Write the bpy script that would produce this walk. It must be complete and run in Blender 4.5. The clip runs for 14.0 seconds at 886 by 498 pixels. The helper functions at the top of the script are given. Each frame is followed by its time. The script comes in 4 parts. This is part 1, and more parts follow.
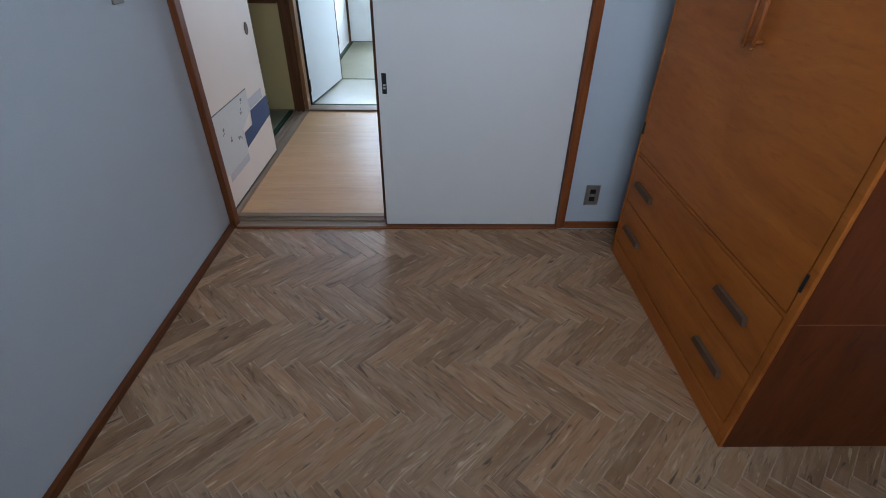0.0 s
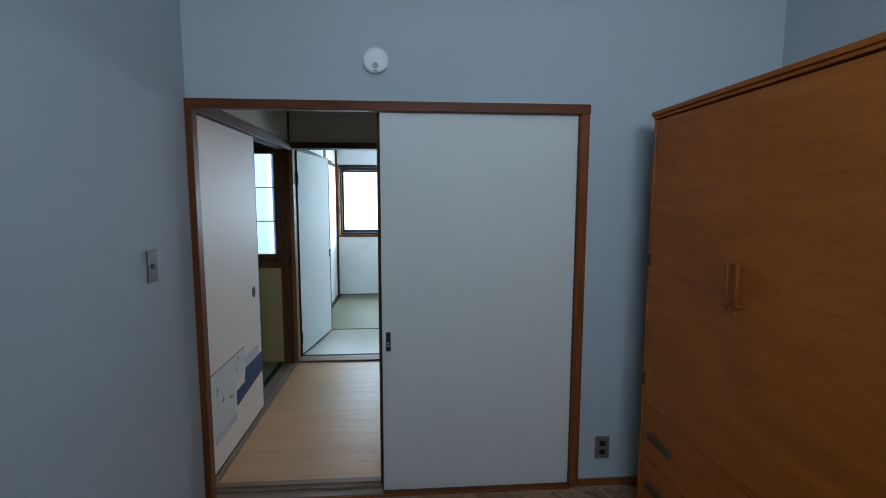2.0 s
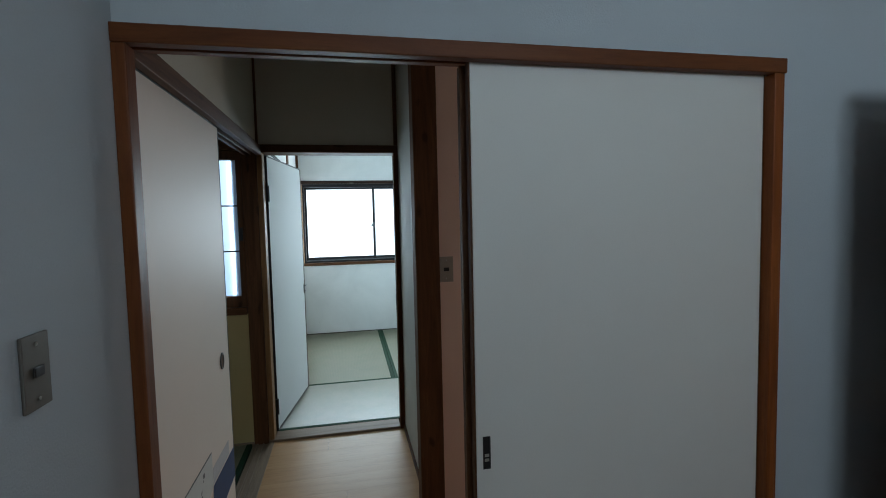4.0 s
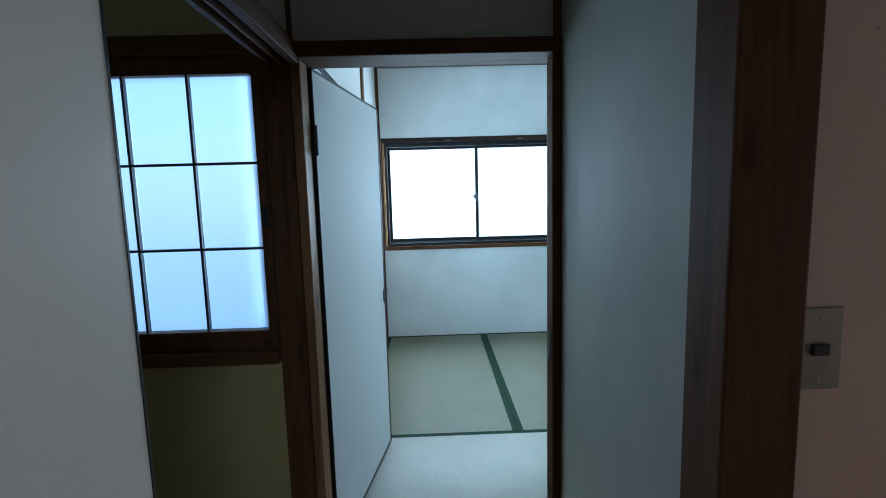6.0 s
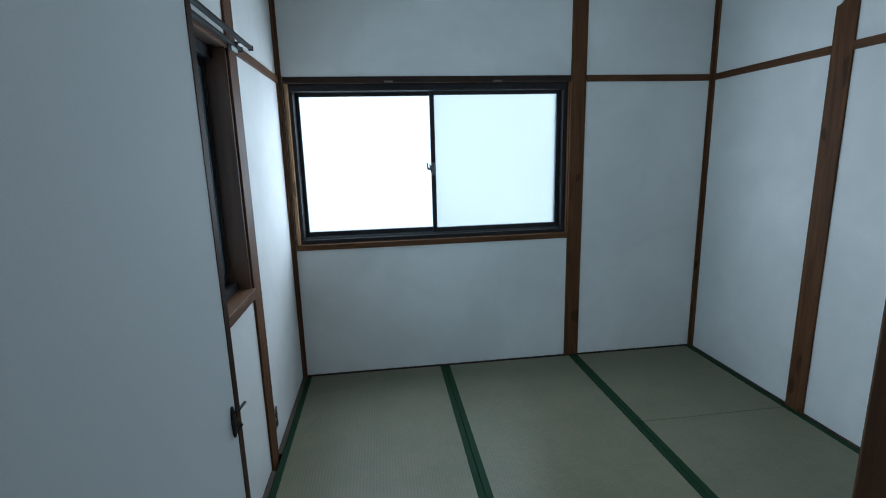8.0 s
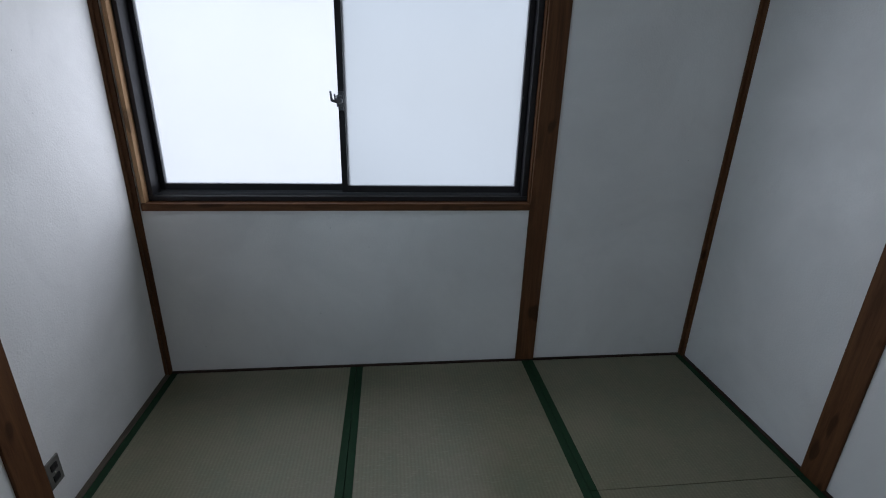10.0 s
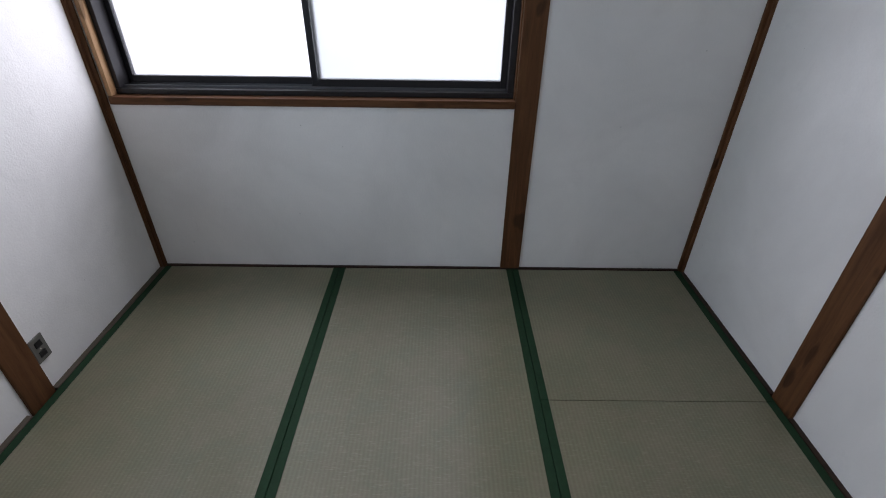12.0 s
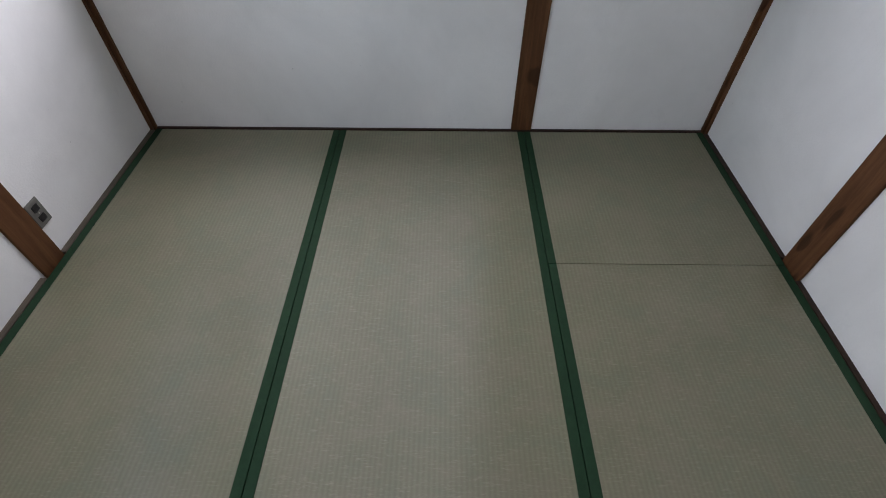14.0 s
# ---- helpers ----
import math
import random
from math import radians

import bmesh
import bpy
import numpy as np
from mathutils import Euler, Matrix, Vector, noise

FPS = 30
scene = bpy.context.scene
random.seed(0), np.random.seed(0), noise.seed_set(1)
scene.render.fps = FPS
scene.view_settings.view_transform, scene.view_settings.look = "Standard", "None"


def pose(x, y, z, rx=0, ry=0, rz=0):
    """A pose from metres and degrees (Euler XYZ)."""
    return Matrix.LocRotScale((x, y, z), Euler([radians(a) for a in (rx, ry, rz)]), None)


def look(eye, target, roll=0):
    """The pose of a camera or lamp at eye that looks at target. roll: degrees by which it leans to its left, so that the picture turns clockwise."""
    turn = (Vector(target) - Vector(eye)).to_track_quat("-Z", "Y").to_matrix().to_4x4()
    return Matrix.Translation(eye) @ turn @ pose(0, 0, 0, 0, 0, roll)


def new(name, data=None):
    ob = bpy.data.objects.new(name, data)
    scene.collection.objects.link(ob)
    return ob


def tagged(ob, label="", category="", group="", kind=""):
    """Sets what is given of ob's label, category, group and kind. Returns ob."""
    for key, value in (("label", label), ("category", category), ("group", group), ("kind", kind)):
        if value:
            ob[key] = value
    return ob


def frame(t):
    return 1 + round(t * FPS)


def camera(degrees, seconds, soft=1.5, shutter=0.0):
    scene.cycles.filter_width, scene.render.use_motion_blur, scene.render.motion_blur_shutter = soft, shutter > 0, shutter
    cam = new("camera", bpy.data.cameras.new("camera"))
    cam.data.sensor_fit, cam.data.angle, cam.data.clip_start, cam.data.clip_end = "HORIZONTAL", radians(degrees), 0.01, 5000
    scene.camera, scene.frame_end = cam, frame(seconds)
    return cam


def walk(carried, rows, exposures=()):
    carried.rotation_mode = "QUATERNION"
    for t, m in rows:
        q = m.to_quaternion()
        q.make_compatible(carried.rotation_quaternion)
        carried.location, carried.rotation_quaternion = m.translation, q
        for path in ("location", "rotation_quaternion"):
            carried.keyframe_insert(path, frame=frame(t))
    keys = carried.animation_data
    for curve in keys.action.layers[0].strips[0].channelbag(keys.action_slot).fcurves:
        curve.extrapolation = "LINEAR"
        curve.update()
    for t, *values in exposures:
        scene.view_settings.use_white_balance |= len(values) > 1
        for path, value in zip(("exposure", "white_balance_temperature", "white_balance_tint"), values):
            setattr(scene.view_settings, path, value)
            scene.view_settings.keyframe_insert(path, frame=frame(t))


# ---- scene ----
cam = camera(86.4, 14.0, soft=1.0)
PATH = [
    (0, (1.06, -2.124, 1.318), (1.097, -0.477, 0.185), 0.8),
    (0.5, (1.064, -2.132, 1.328), (1.089, -0.381, 0.361), 0.3),
    (1, (1.06, -2.135, 1.386), (1.079, -0.242, 0.741), -0.1),
    (1.5, (1.046, -2.15, 1.398), (1.076, -0.173, 1.099), -0.5),
    (2, (0.93, -2.112, 1.394), (1.078, -0.129, 1.179), 0.1),
    (2.2, (0.869, -2.097, 1.399), (1.099, -0.119, 1.21), -0.1),
    (4.3, (0.472, -0.943, 1.367), (0.87, 1.013, 1.24), -1.3),
    (4.5, (0.468, -0.787, 1.383), (0.802, 1.179, 1.239), -1.3),
    (5, (0.416, -0.428, 1.376), (0.604, 1.553, 1.182), -1.5),
    (5.5, (0.41, -0.064, 1.366), (0.53, 1.92, 1.147), -1.7),
    (6, (0.4, 0.306, 1.368), (0.441, 2.291, 1.126), -1.6),
    (6.5, (0.393, 0.656, 1.381), (0.483, 2.634, 1.103), -1.4),
    (7, (0.417, 1.008, 1.384), (0.583, 2.98, 1.092), -1.3),
    (7.5, (0.45, 1.352, 1.41), (0.616, 3.314, 1.05), -1.4),
    (8, (0.484, 1.715, 1.41), (0.732, 3.658, 1.009), -1.5),
    (8.5, (0.559, 2.021, 1.442), (0.854, 3.944, 0.98), -0.7),
    (8.7, (0.622, 2.108, 1.437), (0.92, 4.018, 0.927), 0.2),
    (10.8, (1.214, 2.634, 1.431), (1.395, 4.454, 0.621), 2.1),
    (11, (1.256, 2.634, 1.426), (1.418, 4.437, 0.575), 2.3),
    (11.5, (1.352, 2.615, 1.419), (1.405, 4.376, 0.473), 2.2),
    (12, (1.365, 2.611, 1.411), (1.376, 4.3, 0.34), 0.8),
    (12.5, (1.36, 2.642, 1.376), (1.358, 4.208, 0.133), 0.3),
    (13, (1.361, 2.666, 1.349), (1.357, 4.118, -0.026), 0.3),
    (13.5, (1.365, 2.67, 1.342), (1.354, 4.046, -0.108), 0.2),
    (14, (1.358, 2.656, 1.335), (1.352, 3.997, -0.15), 0.3),
]
walk(cam, [(t, look(eye, target, roll)) for t, eye, target, roll in PATH],
     exposures=[(0, 1.9, 5750, 13), (0.5, 1.88, 5500, 10), (1, 1.66, 5450, 5), (1.5, 1.4, 5550, 6), (2.2, 1.04, 5700, 5), (4.5, 0.8, 6200, 5), (5, 0.93, 5950, 1), (5.5, 1.0, 5600, -1), (6, 0.72, 5250, 0), (6.5, 0.48, 5050, 2), (7, 0.28, 5400, 2), (7.5, 0.18, 5600, 5), (8, -0.29, 5850, 8), (8.7, -0.83, 6150, 15), (11, -0.62, 6750, 24), (11.5, -0.27, 6850, 26), (12, -0.06, 6900, 28), (12.5, 0.18, 6950, 28), (13.2, 0.34, 7000, 28), (14, 0.4, 7000, 28)])
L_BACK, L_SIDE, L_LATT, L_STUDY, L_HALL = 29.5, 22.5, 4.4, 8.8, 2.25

# ---- world and large lights ----
world = bpy.data.worlds.new("overcast")
scene.world = world
world.use_nodes = True
wn = world.node_tree
sky = wn.nodes.new("ShaderNodeTexSky")
sky.sky_type, sky.sun_disc, sky.sun_elevation, sky.sun_rotation = "NISHITA", False, radians(48), radians(20)
wn.links.new(sky.outputs["Color"], wn.nodes["Background"].inputs["Color"])
wn.nodes["Background"].inputs["Strength"].default_value = 0.05


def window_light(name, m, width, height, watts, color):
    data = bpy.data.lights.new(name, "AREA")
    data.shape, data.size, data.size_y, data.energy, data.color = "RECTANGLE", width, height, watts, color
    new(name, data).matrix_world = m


window_light("sky_back_window", look((0.82, 4.795, 1.346), (0.82, 4.0, 1.346)), 1.64, 0.92, L_BACK, (0.78, 0.91, 1.0))
window_light("sky_side_window", look((-0.235, 3.08, 1.342), (1.0, 3.08, 1.342)), 2.04, 0.90, L_SIDE, (0.62, 0.86, 1.0))
window_light("sky_lattice_window", look((-1.05, 1.975, 1.333), (-1.05, 1.0, 1.333)), 1.84, 0.90, L_LATT, (0.47, 0.70, 1.0))
# Study daylight from an unseen, added opening; its place is chosen for the shading.
window_light("unseen_study_daylight", look((1.35, -2.80, 2.09), (1.35, 0.0, 2.09)), 1.12, 0.60, L_STUDY, (0.80, 0.91, 1.0))
# Added warm fill from the unseen hall end, brightening rose wall and screens.
window_light("added_hall_fill", look((2.78, 0.35, 1.05), (0.0, 0.35, 1.05)), 0.36, 0.9, L_HALL, (1.0, 0.82, 0.68))

# ---- materials ----


def material(name, rough=0.6, metal=0.0):
    m = bpy.data.materials.new(name)
    m.use_nodes = True
    b = m.node_tree.nodes["Principled BSDF"]
    b.inputs["Roughness"].default_value, b.inputs["Metallic"].default_value = rough, metal
    return m, m.node_tree, b


def link(nt, a, b):
    nt.links.new(a, b)


def coords(nt, scale=(1, 1, 1), jitter=0.0):
    tc = nt.nodes.new("ShaderNodeTexCoord")
    mp = nt.nodes.new("ShaderNodeMapping")
    mp.inputs["Scale"].default_value = scale
    link(nt, tc.outputs["Object"], mp.inputs["Vector"])
    if jitter:
        info = nt.nodes.new("ShaderNodeObjectInfo")
        mul = nt.nodes.new("ShaderNodeVectorMath")
        mul.operation = "SCALE"
        mul.inputs[0].default_value = (jitter, jitter * 1.7, jitter * 0.6)
        link(nt, info.outputs["Random"], mul.inputs["Scale"])
        link(nt, mul.outputs["Vector"], mp.inputs["Location"])
    return mp.outputs["Vector"]


def noisy(nt, vec, scale, detail=4.0, rough=0.55, distortion=0.0):
    n = nt.nodes.new("ShaderNodeTexNoise")
    n.inputs["Scale"].default_value, n.inputs["Detail"].default_value = scale, detail
    n.inputs["Roughness"].default_value, n.inputs["Distortion"].default_value = rough, distortion
    link(nt, vec, n.inputs["Vector"])
    return n.outputs["Fac"]


def ramp(nt, fac, stops):
    r = nt.nodes.new("ShaderNodeValToRGB")
    el = r.color_ramp.elements
    while len(el) < len(stops):
        el.new(0.5)
    for e, (p, c) in zip(el, stops):
        e.position, e.color = p, (*c, 1)
    link(nt, fac, r.inputs["Fac"])
    return r.outputs["Color"]


def mixed(nt, a, b, fac, mode="MIX"):
    m = nt.nodes.new("ShaderNodeMix")
    m.data_type, m.blend_type = "RGBA", mode
    for sock, v in ((m.inputs[0], fac), (m.inputs[6], a), (m.inputs[7], b)):
        if isinstance(v, (int, float)):
            sock.default_value = v
        elif isinstance(v, tuple):
            sock.default_value = (*v, 1)
        else:
            link(nt, v, sock)
    return m.outputs[2]


def bumped(nt, b, height, strength, distance=0.002):
    n = nt.nodes.new("ShaderNodeBump")
    n.inputs["Strength"].default_value, n.inputs["Distance"].default_value = strength, distance
    link(nt, height, n.inputs["Height"])
    link(nt, n.outputs["Normal"], b.inputs["Normal"])


def varied_rough(nt, b, fac, lo, hi):
    r = nt.nodes.new("ShaderNodeMapRange")
    r.inputs["To Min"].default_value, r.inputs["To Max"].default_value = lo, hi
    link(nt, fac, r.inputs["Value"])
    link(nt, r.outputs["Result"], b.inputs["Roughness"])


def dull(c, k):
    return tuple(v * k for v in c)


def wall_paint(name, color, grain=160.0, stain=0.06, bump=0.25, rough=0.75, specks=0.0):
    """Matt plaster or wallpaper: fine grain, faint broad stains."""
    m, nt, b = material(name, rough)
    v = coords(nt)
    broad = noisy(nt, v, 1.7, 5, 0.6, 0.4)
    fine = noisy(nt, v, grain, 3, 0.6)
    c1 = ramp(nt, broad, ((0.25, dull(color, 1 - stain)), (0.7, color)))
    c2 = mixed(nt, c1, dull(color, 0.88), mixed(nt, (0, 0, 0), ramp(nt, fine, ((0.45, (0, 0, 0)), (0.75, (1, 1, 1)))), 0.35))
    link(nt, c2, b.inputs["Base Color"])
    if specks:
        vo = nt.nodes.new("ShaderNodeTexVoronoi")
        vo.inputs["Scale"].default_value = 7.0
        link(nt, v, vo.inputs["Vector"])
        dots = ramp(nt, vo.outputs["Distance"], ((0.012, (0.55, 0.55, 0.55)), (0.022, (0, 0, 0))))
        c2 = mixed(nt, c2, dull(color, 0.35), dots)
        smear = noisy(nt, coords(nt, (1.2, 1.2, 0.7)), 6.5, 5, 0.7, 0.8)
        c2 = mixed(nt, c2, dull(color, 0.80), ramp(nt, smear, ((0.60, (0, 0, 0)), (0.80, (specks, specks, specks)))))
        link(nt, c2, b.inputs["Base Color"])
    wide = noisy(nt, v, 9.0, 4, 0.6)
    both = nt.nodes.new("ShaderNodeMath")
    both.operation = "MULTIPLY_ADD"
    both.inputs[1].default_value = 2.2
    link(nt, wide, both.inputs[0])
    link(nt, fine, both.inputs[2])
    bumped(nt, b, both.outputs["Value"], bump, 0.0022)
    return m


def wood(name, dark, light, axis=2, rough=0.45, figure=5.0, jitter=3.0, stretch=14.0, knots=True):
    """Wood with its grain along one axis of the object."""
    m, nt, b = material(name, rough)
    b.inputs["Specular IOR Level"].default_value = 0.16
    s = [stretch, stretch, stretch]
    s[axis] = 1.0
    v = coords(nt, tuple(s), jitter)
    band = noisy(nt, v, figure * 0.35, 6, 0.62, 1.2)
    pore = noisy(nt, v, figure * 3.5, 4, 0.7, 0.3)
    col = ramp(nt, band, ((0.28, dark), (0.52, tuple((a + c) / 2 for a, c in zip(dark, light))), (0.75, light)))
    col = mixed(nt, col, dull(dark, 0.55), ramp(nt, pore, ((0.52, (0, 0, 0)), (0.85, (0.55, 0.55, 0.55)))))
    if knots:
        kv = [9.0, 9.0, 9.0]
        kv[axis] = 3.6
        k = noisy(nt, coords(nt, tuple(kv), jitter * 2.3), 1.6, 1, 0.4)
        col = mixed(nt, col, dull(dark, 0.35), ramp(nt, k, ((0.69, (0, 0, 0)), (0.74, (0.62, 0.62, 0.62)))))
    link(nt, col, b.inputs["Base Color"])
    varied_rough(nt, b, pore, rough - 0.06, rough + 0.12)
    bumped(nt, b, pore, 0.22, 0.001)
    return m


def plain(name, color, rough=0.5, metal=0.0, speck=0.12):
    m, nt, b = material(name, rough, metal)
    v = coords(nt)
    f = noisy(nt, v, 45, 4, 0.6)
    link(nt, ramp(nt, f, ((0.3, dull(color, 1 - speck)), (0.7, color))), b.inputs["Base Color"])
    varied_rough(nt, b, f, max(rough - 0.07, 0.02), rough + 0.07)
    return m


def frosted(name, color, rough):
    m, nt, b = material(name, rough)
    b.inputs["Transmission Weight"].default_value, b.inputs["IOR"].default_value = 1.0, 1.18
    v = coords(nt)
    f = noisy(nt, v, 2.2, 3, 0.5)
    link(nt, ramp(nt, f, ((0.2, dull(color, 0.93)), (0.8, color))), b.inputs["Base Color"])
    bumped(nt, b, noisy(nt, v, 420, 2), 0.15, 0.0008)
    return m


def tatami_surface():
    """Woven rush: ribs along the mat, shiny straws across it, fibre flecks, faint yellowing."""
    m, nt, b = material("tatami_rush", 0.45)
    v = coords(nt, (1, 1, 1), 4.0)
    w = nt.nodes.new("ShaderNodeTexWave")
    w.bands_direction, w.wave_profile = "X", "SIN"
    w.inputs["Scale"].default_value, w.inputs["Distortion"].default_value = 22.0, 0.5
    w.inputs["Detail"].default_value = 2.0
    link(nt, v, w.inputs["Vector"])
    fleck = noisy(nt, coords(nt, (42, 210, 45), 4.0), 1.0, 4, 0.8)
    broad = noisy(nt, v, 2.3, 4, 0.6, 0.6)
    col = ramp(nt, broad, ((0.28, (0.151, 0.144, 0.088)), (0.72, (0.189, 0.181, 0.114))))
    col = mixed(nt, col, (0.096, 0.087, 0.058), mixed(nt, (0, 0, 0), w.outputs["Color"], 0.34))
    col = mixed(nt, col, (0.28, 0.248, 0.178), ramp(nt, fleck, ((0.52, (0, 0, 0)), (0.72, (0.7, 0.7, 0.7)))))
    tone = noisy(nt, v, 7.0, 4, 0.7, 0.3)
    col = mixed(nt, col, (0.215, 0.172, 0.125), ramp(nt, tone, ((0.46, (0, 0, 0)), (0.72, (0.42, 0.42, 0.42)))))
    col = mixed(nt, col, (0.125, 0.145, 0.100), ramp(nt, tone, ((0.28, (0.40, 0.40, 0.40)), (0.48, (0, 0, 0)))))
    link(nt, col, b.inputs["Base Color"])
    varied_rough(nt, b, fleck, 0.36, 0.46)
    tg = nt.nodes.new("ShaderNodeTangent")
    tg.direction_type, tg.uv_map = "UV_MAP", "weave"
    link(nt, tg.outputs["Tangent"], b.inputs["Tangent"])
    b.inputs["Specular IOR Level"].default_value = 0.58
    b.inputs["Anisotropic"].default_value, b.inputs["Anisotropic Rotation"].default_value = 0.95, 0.25
    bumped(nt, b, w.outputs["Color"], 0.07, 0.0012)
    return m


def floor_plank():
    """Grey-brown printed oak plank: wavy pale figure, short dark checks, cream streaks, a reddish plank here and there."""
    m, nt, b = material("herringbone_vinyl", 0.42)
    wavy = noisy(nt, coords(nt, (5.0, 30, 10), 9.0), 1.1, 5, 0.6, 1.6)
    check = noisy(nt, coords(nt, (7.0, 58, 10), 21.0), 1.2, 4, 0.62, 1.1)
    fine = noisy(nt, coords(nt, (9.0, 150, 10), 9.0), 1.3, 4, 0.62, 0.5)
    broad = noisy(nt, coords(nt, (3.0, 11, 3), 13.0), 1.2, 3, 0.55, 1.0)
    info = nt.nodes.new("ShaderNodeObjectInfo")
    base = ramp(nt, info.outputs["Random"], ((0.0, (0.222, 0.108, 0.046)), (0.3, (0.285, 0.147, 0.067)), (0.55, (0.370, 0.183, 0.082)), (0.8, (0.325, 0.187, 0.099)), (1.0, (0.420, 0.238, 0.121))))
    col = mixed(nt, base, (0.52, 0.345, 0.215), ramp(nt, broad, ((0.46, (0, 0, 0)), (0.74, (0.55, 0.55, 0.55)))))
    col = mixed(nt, col, (0.150, 0.084, 0.046), ramp(nt, wavy, ((0.50, (0, 0, 0)), (0.72, (0.60, 0.60, 0.60)))))
    col = mixed(nt, col, (0.052, 0.030, 0.018), ramp(nt, check, ((0.595, (0, 0, 0)), (0.67, (0.85, 0.85, 0.85)))))
    col = mixed(nt, col, (0.64, 0.47, 0.32), ramp(nt, check, ((0.32, (0.68, 0.68, 0.68)), (0.40, (0, 0, 0)))))
    col = mixed(nt, col, (0.16, 0.095, 0.055), ramp(nt, fine, ((0.52, (0, 0, 0)), (0.74, (0.30, 0.30, 0.30)))))
    link(nt, col, b.inputs["Base Color"])
    varied_rough(nt, b, wavy, 0.36, 0.52)
    bumped(nt, b, fine, 0.2, 0.0006)
    return m


M_STUDY = wall_paint("study_wallpaper", (0.475, 0.50, 0.52), 210, 0.05, 0.35)
M_PLASTER = wall_paint("white_plaster", (0.80, 0.785, 0.765), 130, 0.20, 0.45, 0.75, 0.6)
M_HALL = wall_paint("hall_wallpaper_grey", (0.58, 0.57, 0.505), 170, 0.30, 0.1, 0.60, 0.8)
M_HALL.node_tree.nodes["Principled BSDF"].inputs["Specular IOR Level"].default_value = 0.35
M_PINK = wall_paint("hall_wallpaper_rose", (0.74, 0.52, 0.425), 150, 0.09, 0.2, 0.75, 0.3)
M_BEIGE = wall_paint("hall_panel_beige", (0.54, 0.51, 0.44), 90, 0.08, 0.15)
M_CEIL = wall_paint("ceiling_board", (0.66, 0.68, 0.66), 60, 0.05, 0.1)
M_SAND = wall_paint("ochre_sand_wall", (0.45, 0.345, 0.16), 260, 0.10, 0.6, 0.9)
M_FUSUMA = wall_paint("fusuma_paper", (0.72, 0.64, 0.58), 230, 0.04, 0.12, 0.56)
M_LEAF = wall_paint("door_leaf_sheet", (0.70, 0.665, 0.615), 250, 0.04, 0.1, 0.55)
M_DOORFACE = wall_paint("hinged_door_sheet", (0.76, 0.78, 0.79), 250, 0.03, 0.08, 0.7)
M_POST_Z = wood("post_wood_upright", (0.064, 0.026, 0.011), (0.150, 0.064, 0.027), 2, 0.58)
M_POST_X = wood("post_wood_along_x", (0.064, 0.026, 0.011), (0.150, 0.064, 0.027), 0, 0.58)
M_POST_Y = wood("post_wood_along_y", (0.064, 0.026, 0.011), (0.150, 0.064, 0.027), 1, 0.58)
M_TRIM_Z = wood("casing_wood_upright", (0.16, 0.042, 0.011), (0.31, 0.092, 0.023), 2, 0.38, knots=False)
M_TRIM_X = wood("casing_wood_along_x", (0.16, 0.042, 0.011), (0.31, 0.092, 0.023), 0, 0.38, knots=False)
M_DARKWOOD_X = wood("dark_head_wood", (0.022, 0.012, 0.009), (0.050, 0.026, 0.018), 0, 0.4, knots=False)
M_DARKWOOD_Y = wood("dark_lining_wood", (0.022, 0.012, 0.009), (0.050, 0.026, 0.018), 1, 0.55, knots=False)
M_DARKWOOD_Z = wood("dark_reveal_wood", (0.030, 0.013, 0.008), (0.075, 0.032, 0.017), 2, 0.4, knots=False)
M_JAMB_DARK = wood("dark_jamb_wood", (0.056, 0.022, 0.008), (0.140, 0.056, 0.020), 2, 0.80)
M_JAMB_DARK.node_tree.nodes["Principled BSDF"].inputs["Specular IOR Level"].default_value = 0.12
M_JAMB_WORN = wood("worn_jamb_wood", (0.17, 0.080, 0.032), (0.34, 0.180, 0.078), 2, 0.5)
M_JAMB_Z = wood("pale_jamb_wood", (0.25, 0.13, 0.06), (0.42, 0.25, 0.13), 2, 0.5)
M_SILL_X = wood("worn_sill_wood_x", (0.17, 0.115, 0.075), (0.30, 0.215, 0.15), 0, 0.5, knots=False)
M_SILL_Y = wood("worn_sill_wood_y", (0.17, 0.115, 0.075), (0.30, 0.215, 0.15), 1, 0.5, knots=False)
M_HALLBOARD = wood("pale_hall_board", (0.47, 0.262, 0.120), (0.56, 0.335, 0.170), 0, 0.33, 3.0, 5.0, 9.0, knots=False)
M_WARD_Y = wood("wardrobe_veneer", (0.31, 0.082, 0.011), (0.50, 0.150, 0.022), 1, 0.36, 3.0, 0.0, 6.0, knots=False)
# Redder side varnish, darkened further: the side's shade is put into the colour.
M_WARD_SHADED = wood("wardrobe_shaded_side_veneer", (0.100, 0.022, 0.006), (0.185, 0.044, 0.011), 2, 0.34, 3.0, 0.0, 6.0, knots=False)
M_WARD_PULL = wood("turned_pull_wood", (0.19, 0.048, 0.009), (0.30, 0.088, 0.017), 2, 0.3, 3.0, 0.0, 6.0, knots=False)
M_SCUFF = plain("dark_scuff", (0.035, 0.012, 0.006), 0.5)
M_SEAM = wood("wardrobe_seam_strip", (0.20, 0.052, 0.014), (0.32, 0.092, 0.026), 0, 0.4, 3.0, 0.0, 6.0, knots=False)
M_HEAD_X = wood("dark_casing_wood_along_x", (0.090, 0.028, 0.010), (0.180, 0.058, 0.018), 0, 0.42, knots=False)
M_HEAD_Y = wood("dark_casing_wood_along_y", (0.090, 0.028, 0.010), (0.180, 0.058, 0.018), 1, 0.42, knots=False)
M_HEAD_Z = wood("dark_casing_wood_upright", (0.100, 0.030, 0.010), (0.200, 0.062, 0.018), 2, 0.42, knots=False)
M_TATAMI = tatami_surface()
